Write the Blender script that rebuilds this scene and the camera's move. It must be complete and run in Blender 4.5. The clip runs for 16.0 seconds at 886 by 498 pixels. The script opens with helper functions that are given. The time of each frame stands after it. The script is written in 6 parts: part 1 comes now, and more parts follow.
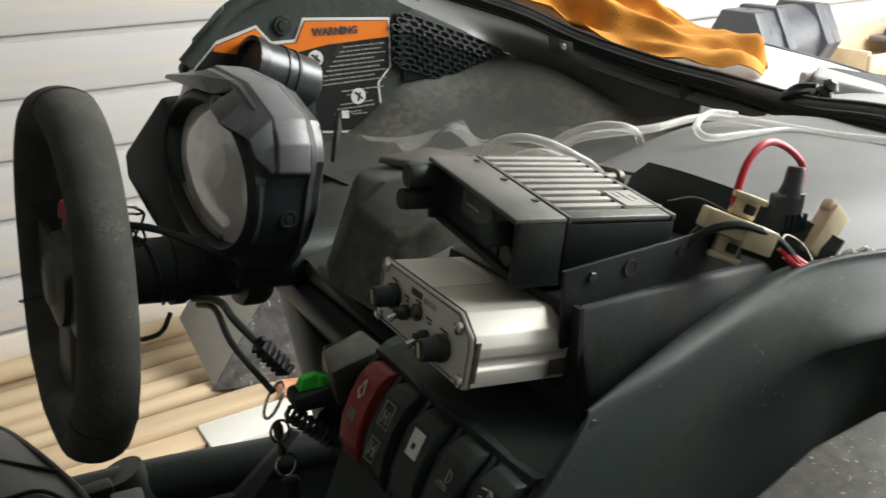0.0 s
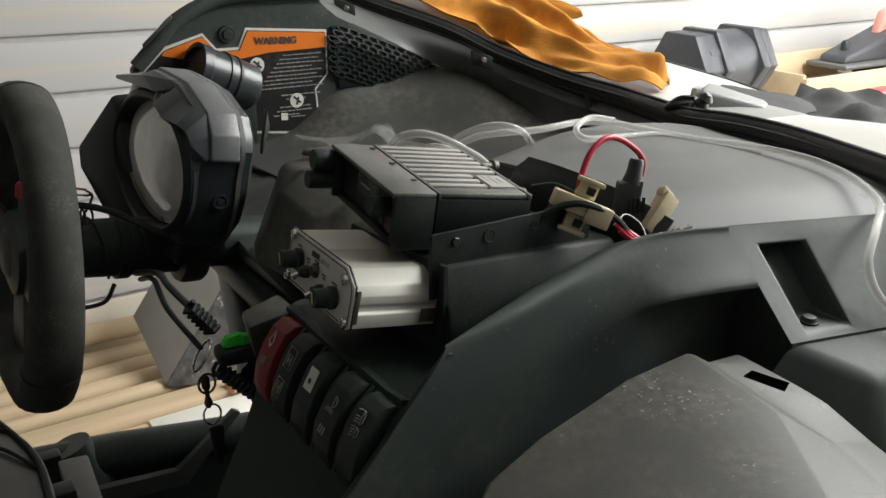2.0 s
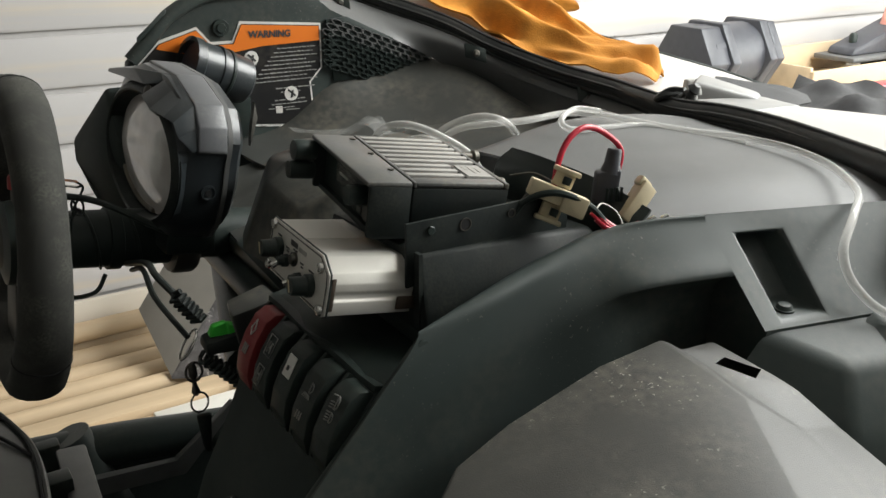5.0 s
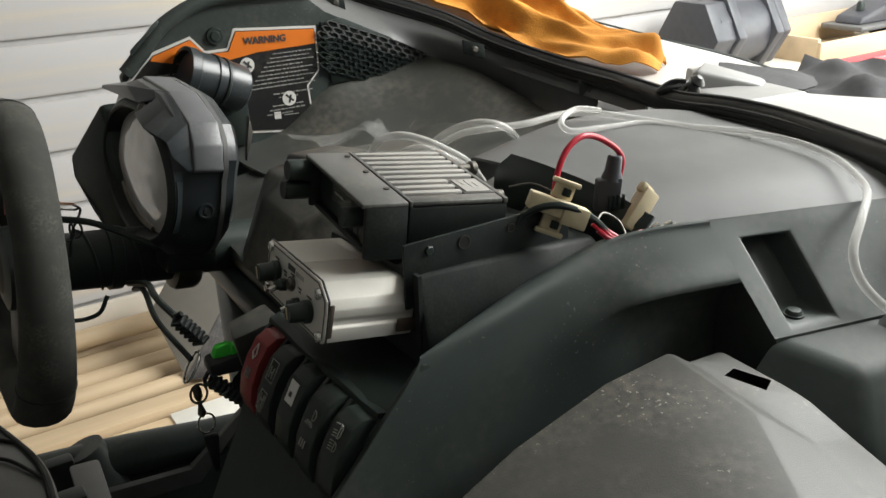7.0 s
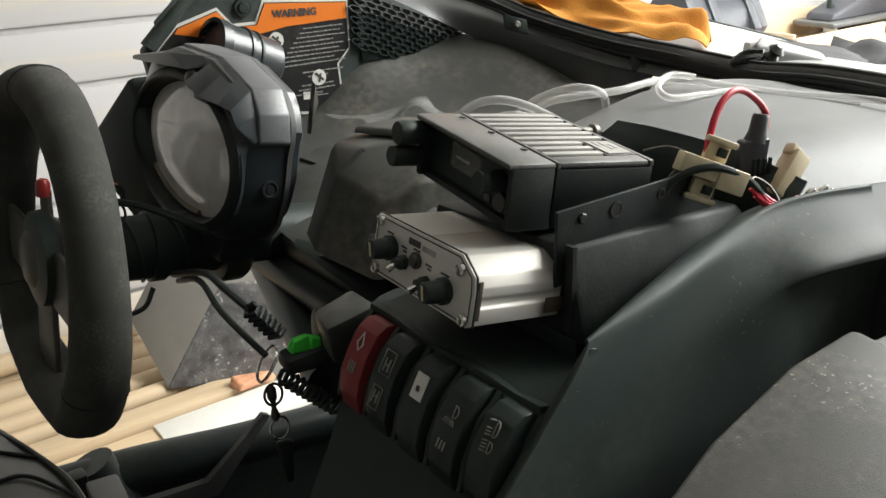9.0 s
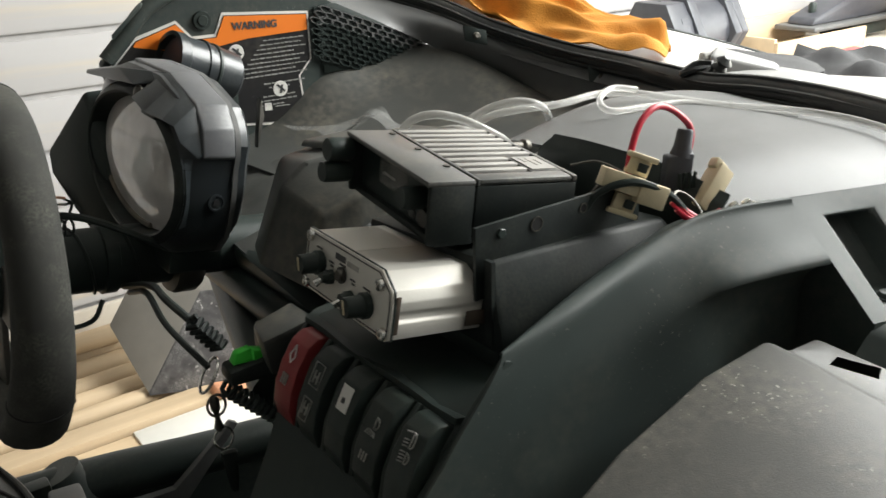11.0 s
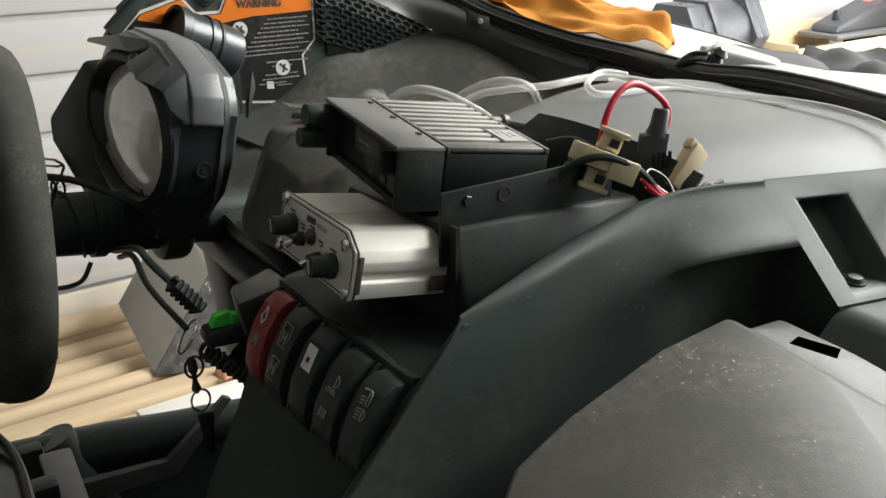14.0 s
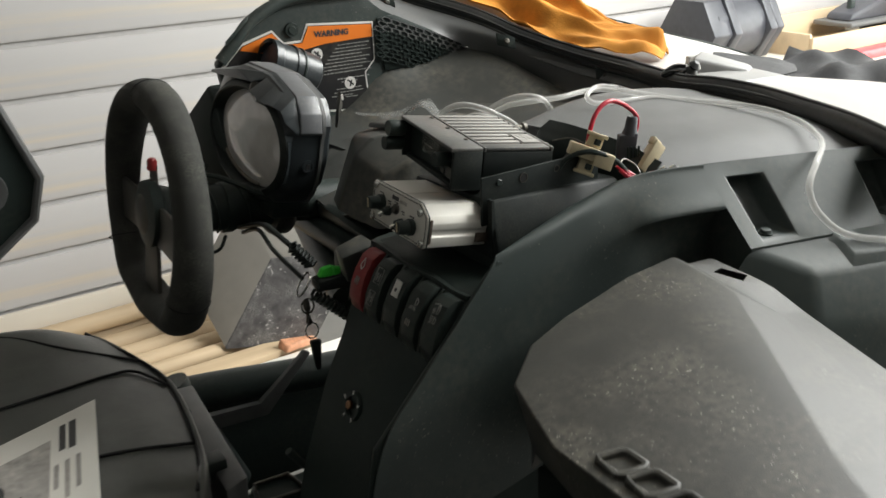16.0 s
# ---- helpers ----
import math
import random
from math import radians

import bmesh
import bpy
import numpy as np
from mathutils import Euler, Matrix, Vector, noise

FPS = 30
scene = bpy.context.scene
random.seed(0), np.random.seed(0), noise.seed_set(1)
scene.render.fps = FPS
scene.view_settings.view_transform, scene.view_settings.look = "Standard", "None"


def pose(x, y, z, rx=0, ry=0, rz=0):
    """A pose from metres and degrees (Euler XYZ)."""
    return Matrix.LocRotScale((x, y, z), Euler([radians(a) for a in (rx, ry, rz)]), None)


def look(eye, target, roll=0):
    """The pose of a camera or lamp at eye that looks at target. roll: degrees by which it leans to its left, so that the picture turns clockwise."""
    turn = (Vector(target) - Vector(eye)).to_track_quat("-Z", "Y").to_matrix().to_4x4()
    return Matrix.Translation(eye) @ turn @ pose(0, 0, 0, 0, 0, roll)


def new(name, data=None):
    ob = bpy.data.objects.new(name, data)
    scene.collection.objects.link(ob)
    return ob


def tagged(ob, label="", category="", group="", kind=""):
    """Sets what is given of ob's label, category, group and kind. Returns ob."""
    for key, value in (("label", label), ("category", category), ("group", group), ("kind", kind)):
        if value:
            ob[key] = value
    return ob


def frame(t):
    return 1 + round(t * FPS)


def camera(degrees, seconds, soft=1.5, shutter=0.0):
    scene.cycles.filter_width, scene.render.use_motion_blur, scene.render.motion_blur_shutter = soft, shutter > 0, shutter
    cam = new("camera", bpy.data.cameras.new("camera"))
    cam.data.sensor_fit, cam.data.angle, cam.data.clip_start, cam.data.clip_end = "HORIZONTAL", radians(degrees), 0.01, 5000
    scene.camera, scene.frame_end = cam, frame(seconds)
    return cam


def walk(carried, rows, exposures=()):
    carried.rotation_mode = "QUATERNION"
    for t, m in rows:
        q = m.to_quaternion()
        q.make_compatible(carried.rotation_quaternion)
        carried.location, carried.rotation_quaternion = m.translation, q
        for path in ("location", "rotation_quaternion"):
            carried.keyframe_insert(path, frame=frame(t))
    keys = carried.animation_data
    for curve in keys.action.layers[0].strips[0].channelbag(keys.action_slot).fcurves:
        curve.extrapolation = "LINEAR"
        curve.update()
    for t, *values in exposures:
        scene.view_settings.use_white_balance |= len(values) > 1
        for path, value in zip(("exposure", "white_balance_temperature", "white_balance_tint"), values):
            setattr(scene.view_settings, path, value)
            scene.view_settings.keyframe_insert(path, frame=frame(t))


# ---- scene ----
cam = camera(54.0, 16.0, shutter=0.5)
PATH = [
    (0, (0.069, 0.037, 1.394), (0.003, 1.888, 0.639), -0.8),
    (0.5, (0.089, 0.016, 1.397), (0.095, 1.867, 0.64), 0.2),
    (1, (0.121, -0.056, 1.423), (0.134, 1.807, 0.695), 0.8),
    (1.5, (0.126, -0.071, 1.412), (0.14, 1.794, 0.69), 0.7),
    (2, (0.124, -0.078, 1.406), (0.139, 1.787, 0.684), 1.0),
    (2.5, (0.117, -0.075, 1.409), (0.129, 1.802, 0.717), 0.4),
    (3, (0.124, -0.065, 1.392), (0.149, 1.808, 0.691), 0.1),
    (3.5, (0.155, -0.069, 1.396), (0.181, 1.798, 0.68), -0.3),
    (4, (0.134, -0.089, 1.398), (0.153, 1.768, 0.655), 0.1),
    (4.5, (0.151, -0.082, 1.41), (0.162, 1.774, 0.666), 1.3),
    (4.7, (0.15, -0.087, 1.405), (0.147, 1.773, 0.672), 1.0),
    (6.8, (0.149, -0.072, 1.42), (0.146, 1.78, 0.663), -0.9),
    (7, (0.159, -0.066, 1.425), (0.12, 1.779, 0.654), -1.9),
    (7.5, (0.155, -0.069, 1.408), (0.119, 1.773, 0.629), -1.3),
    (8, (0.08, -0.043, 1.394), (0.068, 1.8, 0.619), -0.4),
    (8.2, (0.036, -0.021, 1.376), (0.074, 1.824, 0.606), -0.7),
    (10.3, (0.033, 0.012, 1.375), (0.12, 1.861, 0.617), -1.6),
    (10.5, (0.048, 0.008, 1.373), (0.136, 1.857, 0.616), -1.4),
    (11, (0.078, -0.007, 1.386), (0.164, 1.843, 0.631), -1.6),
    (11.5, (0.111, -0.017, 1.376), (0.215, 1.832, 0.62), -1.1),
    (12, (0.123, -0.024, 1.371), (0.234, 1.825, 0.619), -0.8),
    (12.5, (0.126, -0.023, 1.371), (0.232, 1.825, 0.613), 0.1),
    (13, (0.108, -0.025, 1.372), (0.157, 1.825, 0.614), -0.1),
    (13.5, (0.105, -0.026, 1.37), (0.15, 1.826, 0.614), 0.0),
    (14, (0.11, -0.024, 1.369), (0.153, 1.827, 0.613), 0.1),
    (14.5, (0.103, -0.027, 1.38), (0.136, 1.827, 0.631), 0.0),
    (15, (0.103, -0.058, 1.398), (0.101, 1.8, 0.659), -0.6),
    (15.5, (0.109, -0.176, 1.426), (0.081, 1.676, 0.672), -0.4),
    (16, (0.098, -0.301, 1.457), (0.06, 1.542, 0.682), -2.0),
]
walk(cam, [(t, look(eye, target, roll)) for t, eye, target, roll in PATH],
     [(0.0, 0.46, 6500, 6), (0.6, 0.32, 6500, 6), (1.2, 0.03, 6500, 6), (2.5, 0.05, 6500, 6), (4.5, 0.22, 6500, 6), (6.8, 0.26, 6500, 6),
      (8.2, 0.50, 6500, 6), (10.3, 0.56, 6500, 6), (14.0, 0.45, 6500, 6), (16.0, 0.30, 6500, 6)])

# ---- light ----
world = bpy.data.worlds.new("sky")
scene.world = world
world.use_nodes = True
_sky = world.node_tree.nodes.new("ShaderNodeTexSky")
_sky.sky_type, _sky.sun_disc = "NISHITA", False
_sky.sun_elevation, _sky.sun_rotation = radians(40), radians(70)
world.node_tree.links.new(_sky.outputs[0], world.node_tree.nodes["Background"].inputs[0])
world.node_tree.nodes["Background"].inputs[1].default_value = 0.12

# The vehicle's frame: forward, left, up; it stands parallel to the long wall.
VM = pose(0.03, 0.497, 0, 0, 0, 34)


def area_lamp(name, at, to, wide, high, watts, colour):
    data = bpy.data.lights.new(name, "AREA")
    data.shape, data.size, data.size_y, data.energy, data.color = "RECTANGLE", wide, high, watts, colour
    ob = new(name, data)
    ob.matrix_world = VM @ look(at, to)
    return ob


area_lamp("daylight_front_door", (5.9, -0.9, 1.3), (0.0, -0.9, 1.2), 4.0, 2.3, 175, (1.0, 0.985, 0.96))
# Unseen overhead lamp, added to brighten the upward faces.
area_lamp("added_top_light", (3.2, -0.5, 2.84), (3.2, -0.5, 0.0), 2.8, 2.4, 340, (1.0, 0.99, 0.97))

# ---- materials ----
def material(name, colour, rough=0.5, metal=0.0, vary=0.12, scale=30.0, bump=0.0, bump_scale=400.0,
             dust=None, dust_amount=0.0, dust_scale=9.0, speck=None, spec=0.5, stretch=(1, 1, 1), random_piece=0.0):
    m = bpy.data.materials.new(name)
    m.use_nodes = True
    nt = m.node_tree
    b = nt.nodes["Principled BSDF"]
    b.inputs["Roughness"].default_value, b.inputs["Metallic"].default_value = rough, metal
    b.inputs["Specular IOR Level"].default_value = spec
    co = nt.nodes.new("ShaderNodeTexCoord")
    mp = nt.nodes.new("ShaderNodeMapping")
    mp.inputs["Scale"].default_value = stretch
    nt.links.new(co.outputs["Object"], mp.inputs[0])

    def noise_tex(s, detail=4):
        n = nt.nodes.new("ShaderNodeTexNoise")
        n.inputs["Scale"].default_value, n.inputs["Detail"].default_value = s, detail
        nt.links.new(mp.outputs[0], n.inputs["Vector"])
        return n

    def ramp(lo, hi, source):
        r = nt.nodes.new("ShaderNodeMapRange")
        r.inputs[1].default_value, r.inputs[2].default_value = lo, hi
        nt.links.new(source, r.inputs[0])
        return r.outputs[0]

    def mix(fac, a, c):
        x = nt.nodes.new("ShaderNodeMix")
        x.data_type = "RGBA"
        for v, i in ((fac, 0), (a, 6), (c, 7)):
            if isinstance(v, (int, float)):
                x.inputs[i].default_value = v
            elif isinstance(v, tuple):
                x.inputs[i].default_value = (*v, 1)
            else:
                nt.links.new(v, x.inputs[i])
        return x.outputs[2]

    n1, n2 = noise_tex(scale), noise_tex(scale * 0.13, 3)
    lo = tuple(max(0, c * (1 - vary)) for c in colour)
    hi = tuple(min(1, c * (1 + vary)) for c in colour)
    out = mix(ramp(0.3, 0.7, n1.outputs[0]), lo, hi)
    out = mix(ramp(0.35, 0.75, n2.outputs[0]), out, tuple(c * (1 - vary * 0.8) for c in colour))
    if random_piece:
        info = nt.nodes.new("ShaderNodeObjectInfo")
        r = nt.nodes.new("ShaderNodeMath")
        r.operation, r.inputs[1].default_value = "MULTIPLY", random_piece
        nt.links.new(info.outputs["Random"], r.inputs[0])
        out = mix(r.outputs[0], out, tuple(c * 0.55 for c in colour))
    if dust:
        d1, d2 = noise_tex(dust_scale), noise_tex(dust_scale * 14, 6)
        mul = nt.nodes.new("ShaderNodeMath")
        mul.operation = "MULTIPLY"
        nt.links.new(ramp(0.42, 0.75, d1.outputs[0]), mul.inputs[0])
        nt.links.new(ramp(0.35, 0.8, d2.outputs[0]), mul.inputs[1])
        am = nt.nodes.new("ShaderNodeMath")
        am.operation, am.inputs[1].default_value = "MULTIPLY", dust_amount
        nt.links.new(mul.outputs[0], am.inputs[0])
        out = mix(am.outputs[0], out, dust)
        rr = nt.nodes.new("ShaderNodeMapRange")
        rr.inputs[3].default_value, rr.inputs[4].default_value = rough, min(1, rough + 0.3)
        nt.links.new(am.outputs[0], rr.inputs[0])
        nt.links.new(rr.outputs[0], b.inputs["Roughness"])
    if speck:
        s1, s2 = noise_tex(speck[0], 2), noise_tex(11, 3)
        sm = nt.nodes.new("ShaderNodeMath")
        sm.operation = "MULTIPLY"
        nt.links.new(ramp(speck[1], speck[1] + 0.05, s1.outputs[0]), sm.inputs[0])
        nt.links.new(ramp(0.48, 0.66, s2.outputs[0]), sm.inputs[1])
        out = mix(sm.outputs[0], out, speck[2])
    nt.links.new(out, b.inputs["Base Color"])
    if bump:
        bt = noise_tex(bump_scale, 2)
        bp = nt.nodes.new("ShaderNodeBump")
        bp.inputs["Strength"].default_value, bp.inputs["Distance"].default_value = bump, 0.0006
        nt.links.new(bt.outputs[0], bp.inputs["Height"])
        nt.links.new(bp.outputs[0], b.inputs["Normal"])
    return m


DUST = (0.27, 0.23, 0.17)
M_BLACK = material("black_plastic", (0.0225, 0.0320, 0.0290), 0.42, spec=0.32, dust=DUST, dust_amount=0.10, bump=0.25, bump_scale=900)
M_GREY = material("dark_grey_plastic", (0.0385, 0.0500, 0.0470), 0.44, spec=0.38, dust=DUST, dust_amount=0.22, speck=(380, 0.67, (0.17, 0.165, 0.145)), bump=0.14, bump_scale=1100)
M_TUB = material("dusty_black_plastic", (0.050, 0.052, 0.048), 0.40, dust=(0.32, 0.28, 0.21), dust_amount=0.6, dust_scale=7, bump=0.2)
M_LID = material("dusty_grey_plastic", (0.047, 0.046, 0.041), 0.48, dust=(0.30, 0.27, 0.21), dust_amount=0.45, dust_scale=11, speck=(300, 0.655, (0.34, 0.32, 0.28)), bump=0.3, bump_scale=1100)
M_COVER = material("mid_grey_plastic", (0.118, 0.120, 0.119), 0.46, dust=DUST, dust_amount=0.12, bump=0.3, bump_scale=1100)
M_SCOOP = material("pale_grey_scoop_plastic", (0.30, 0.298, 0.292), 0.42, vary=0.08, dust=DUST, dust_amount=0.12)
M_POD = material("satin_grey_plastic", (0.024, 0.029, 0.032), 0.30, dust=(0.3, 0.3, 0.28), dust_amount=0.14, dust_scale=20, bump=0.15, bump_scale=700)
# Scuffed pod plastic, its colour raised as if lit from above.
M_POD_LIT = material("lit_grey_pod_plastic", (0.115, 0.118, 0.125), 0.36, vary=0.25, scale=14, dust=(0.3, 0.3, 0.28), dust_amount=0.4, dust_scale=20, bump=0.15, bump_scale=700)
M_SUEDE = material("worn_black_suede", (0.028, 0.028, 0.024), 0.85, dust=(0.15, 0.15, 0.12), dust_amount=0.7, dust_scale=34, bump=0.9, bump_scale=1500)
M_RUBBER = material("black_rubber", (0.017, 0.019, 0.019), 0.38, dust=DUST, dust_amount=0.2, bump=0.1)
M_VINYL = material("black_vinyl", (0.080, 0.083, 0.075), 0.36, vary=0.2, bump=0.35, bump_scale=900, dust=DUST, dust_amount=0.12)
M_SEAM = material("black_thread_and_hole_shade", (0.006, 0.006, 0.006), 0.8)
M_ALU = material("brushed_aluminium", (0.66, 0.64, 0.59), 0.48, metal=0.35, vary=0.06, bump=0.12, bump_scale=500, dust=(0.45, 0.40, 0.32), dust_amount=0.35, dust_scale=14)
M_STEEL = material("bright_steel", (0.62, 0.61, 0.58), 0.25, metal=1.0)
M_DARKMETAL = material("dark_metal", (0.10, 0.095, 0.085), 0.45, metal=0.8, dust=DUST, dust_amount=0.5, dust_scale=25)
M_WHITE = material("white_gloss_paint", (0.54, 0.525, 0.50), 0.22, vary=0.03, dust=(0.6, 0.55, 0.47), dust_amount=0.25)
M_WALL = material("white_painted_board", (0.530, 0.513, 0.506), 0.5, vary=0.03, scale=4, stretch=(0.35, 1, 5.5))
M_GROOVE = material("grey_board_shadow_gap", (0.44, 0.425, 0.415), 0.8, vary=0.1)
M_PINE = material("raw_pine", (0.62, 0.47, 0.30), 0.6, vary=0.2, scale=26, stretch=(0.06, 1, 1), bump=0.2, bump_scale=60, random_piece=0.55)
M_PLY = material("pale_board", (0.64, 0.58, 0.49), 0.6, vary=0.08, scale=8, stretch=(0.2, 1, 1))
M_FLOOR = material("concrete", (0.15, 0.147, 0.137), 0.75, vary=0.18, scale=5, bump=0.3, bump_scale=90, dust=(0.22, 0.2, 0.17), dust_amount=0.5, dust_scale=3)
# Dark tone for the unseen right and rear walls, chosen to limit fill.
M_DIM = material("dark_unseen_wall", (0.14, 0.142, 0.14), 0.85, vary=0.15, scale=3)
M_CEIL = material("pale_ceiling_paint", (0.76, 0.755, 0.74), 0.8, vary=0.03, scale=3)
M_CLOTH = material("orange_terry_cloth", (0.63, 0.255, 0.032), 0.95, vary=0.34, scale=26, bump=1.0, bump_scale=420)
M_ORANGE = material("orange_decal", (0.80, 0.20, 0.02), 0.35, vary=0.05)
M_DECAL = material("black_decal", (0.014, 0.014, 0.015), 0.3, vary=0.1, dust=DUST, dust_amount=0.15)
M_DECALWHITE = material("white_decal_print", (0.72, 0.70, 0.66), 0.4, vary=0.05)
M_SYMBOL = material("worn_grey_symbol_print", (0.30, 0.30, 0.28), 0.5, vary=0.3, scale=300)
M_RED = material("red_switch_plastic", (0.23, 0.022, 0.025), 0.4, vary=0.1, dust=DUST, dust_amount=0.2)
M_REDWIRE = material("red_wire_jacket", (0.50, 0.012, 0.035), 0.35, vary=0.08)
M_IVORY = material("ivory_nylon", (0.70, 0.60, 0.40), 0.5, vary=0.1, scale=80, dust=(0.3, 0.25, 0.16), dust_amount=0.4, dust_scale=60)
M_GREEN = material("bright_green_rubber", (0.06, 0.60, 0.05), 0.35, vary=0.15)
M_KEYRED = material("red_key_plastic", (0.28, 0.02, 0.02), 0.4)
M_GREYBOX = material("grey_painted_board", (0.22, 0.205, 0.18), 0.6, vary=0.1, scale=12)
M_STONE = material("mottled_grey_stone", (0.10, 0.095, 0.095), 0.45, vary=0.5, scale=40, dust=(0.5, 0.48, 0.46), dust_amount=0.7, dust_scale=22, speck=(75, 0.63, (0.5, 0.48, 0.46)))
M_PAPER = material("matte_white_paper", (0.74, 0.72, 0.66), 0.6, vary=0.03)
M_PRINT = material("grey_printed_ink", (0.40, 0.38, 0.35), 0.6, vary=0.35, scale=70)
M_INK = material("black_ink", (0.05, 0.05, 0.05), 0.6)
M_SALMON = material("salmon_plastic", (0.75, 0.33, 0.27), 0.5)
M_CRIMSON = material("red_toolbox_paint", (0.66, 0.07, 0.08), 0.4)
M_CARD = material("brown_cardboard", (0.40, 0.25, 0.13), 0.8, vary=0.15)
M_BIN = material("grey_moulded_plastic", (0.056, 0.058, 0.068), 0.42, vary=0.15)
M_FABRIC = material("dark_grey_fabric_and_gap_shade", (0.030, 0.030, 0.032), 0.8, vary=0.25, scale=60, bump=0.6, bump_scale=900)
M_STEELBLACK = material("black_coated_steel", (0.0160, 0.0215, 0.0205), 0.50, spec=0.3, vary=0.3, scale=60, dust=DUST, dust_amount=0.12, dust_scale=30, bump=0.2)
M_DUCT = material("dust_caked_plastic", (0.17, 0.150, 0.118), 0.55, vary=0.35, scale=20, dust=(0.34, 0.29, 0.21), dust_amount=0.7, dust_scale=9, bump=0.3)
M_COPPER = material("orange_wrapper", (0.66, 0.32, 0.18), 0.5, vary=0.35, scale=50, bump=0.8, bump_scale=80)


def clear_material(name, colour, rough, alpha_mix):
    """Clear plastic: mostly straight-through, with a glossy coat."""
    m = bpy.data.materials.new(name)
    m.use_nodes = True
    nt = m.node_tree
    b = nt.nodes["Principled BSDF"]
    b.inputs["Base Color"].default_value = (*colour, 1)
    b.inputs["Roughness"].default_value = rough
    b.inputs["Alpha"].default_value = alpha_mix
    return m


M_HOSE = clear_material("clear_vinyl_hose", (0.92, 0.91, 0.88), 0.05, 0.34)
M_GLASS = clear_material("scuffed_clear_lens", (0.5, 0.49, 0.46), 0.05, 0.22)
M_DIAL = material("pale_dial", (0.40, 0.385, 0.36), 0.5, vary=0.15, scale=25)
M_FILM = clear_material("clear_plastic_film", (0.6, 0.6, 0.58), 0.12, 0.09)


def stain_band(m, low, high, colour):
    """Old foam and glue smears in a band along each board."""
    nt = m.node_tree
    b = nt.nodes["Principled BSDF"]
    old = b.inputs["Base Color"].links[0].from_socket
    co, sep, n = nt.nodes.new("ShaderNodeTexCoord"), nt.nodes.new("ShaderNodeSeparateXYZ"), nt.nodes.new("ShaderNodeTexNoise")
    info, add = nt.nodes.new("ShaderNodeObjectInfo"), nt.nodes.new("ShaderNodeVectorMath")
    mp = nt.nodes.new("ShaderNodeMapping")
    mp.inputs["Scale"].default_value = (1.1, 1, 22)
    nt.links.new(co.outputs["Object"], sep.inputs[0])
    nt.links.new(co.outputs["Object"], mp.inputs[0])
    add.operation = "ADD"
    nt.links.new(mp.outputs[0], add.inputs[0])
    nt.links.new(info.outputs["Location"], add.inputs[1])
    nt.links.new(add.outputs[0], n.inputs["Vector"])
    n.inputs["Scale"].default_value, n.inputs["Detail"].default_value = 1.6, 5
    r1, r2, r3 = (nt.nodes.new("ShaderNodeMapRange") for _ in range(3))
    for r, a, c in ((r1, low, low + 0.012), (r2, high, high - 0.02)):
        r.inputs[1].default_value, r.inputs[2].default_value = a, c
        nt.links.new(sep.outputs[2], r.inputs[0])
    r3.inputs[1].default_value, r3.inputs[2].default_value = 0.40, 0.62
    nt.links.new(n.outputs[0], r3.inputs[0])
    m1, m2 = nt.nodes.new("ShaderNodeMath"), nt.nodes.new("ShaderNodeMath")
    m1.operation = m2.operation = "MULTIPLY"
    nt.links.new(r1.outputs[0], m1.inputs[0])
    nt.links.new(r2.outputs[0], m1.inputs[1])
    nt.links.new(m1.outputs[0], m2.inputs[0])
    nt.links.new(r3.outputs[0], m2.inputs[1])
    x = nt.nodes.new("ShaderNodeMix")
    x.data_type = "RGBA"
    x.inputs[7].default_value = (*colour, 1)
    nt.links.new(m2.outputs[0], x.inputs[0])
    nt.links.new(old, x.inputs[6])
    nt.links.new(x.outputs[2], b.inputs["Base Color"])


stain_band(M_WALL, 0.040, 0.105, (0.60, 0.54, 0.46))

# Pale lens colour stands in for the white wall's reflection, with some dirt.
M_PALELENS = material("dirty_lens_painted_reflection", (0.72, 0.69, 0.67), 0.07, vary=0.25, scale=18, dust=(0.5, 0.47, 0.38), dust_amount=0.35, dust_scale=12)
M_PALELENS.node_tree.nodes["Principled BSDF"].inputs["IOR"].default_value = 2.1

# ---- mesh helpers ----
BASE = {}


def thing(name, base, label, category, group="", kind=""):
    ob = new(name)
    ob.empty_display_size = 0.05
    ob.matrix_world = VM @ Matrix.Translation(base)
    BASE[ob.name] = Vector(base)
    return tagged(ob, label, category, group, kind)


def mesh_of(name, bm, mat, base=(0, 0, 0), sharp=38):
    bmesh.ops.translate(bm, verts=bm.verts, vec=-Vector(base))
    bmesh.ops.recalc_face_normals(bm, faces=bm.faces)
    me = bpy.data.meshes.new(name)
    bm.to_mesh(me)
    bm.free()
    me.materials.append(mat)
    me.polygons.foreach_set("use_smooth", [True] * len(me.polygons))
    me.set_sharp_from_angle(angle=radians(sharp))
    return me


def part(name, bm, mat, parent, label="", sharp=38):
    ob = new(name, mesh_of(name, bm, mat, BASE[parent.name], sharp))
    ob.parent = parent
    BASE[ob.name] = BASE[parent.name]
    return tagged(ob, label) if label else ob


def solo(name, bm, mat, label, category, kind="", group="", sharp=38, base=None):
    """A thing that is one mesh."""
    if base is None:
        c = [v.co for v in bm.verts]
        base = Vector((sum(v.x for v in c) / len(c), sum(v.y for v in c) / len(c), min(v.z for v in c)))
    ob = new(name, mesh_of(name, bm, mat, base, sharp))
    ob.matrix_world = VM @ Matrix.Translation(base)
    BASE[ob.name] = Vector(base)
    return tagged(ob, label, category, group, kind)


def join(*bms):
    out = bmesh.new()
    for b in bms:
        me = bpy.data.meshes.new("tmp")
        b.to_mesh(me)
        b.free()
        out.from_mesh(me)
        bpy.data.meshes.remove(me)
    return out


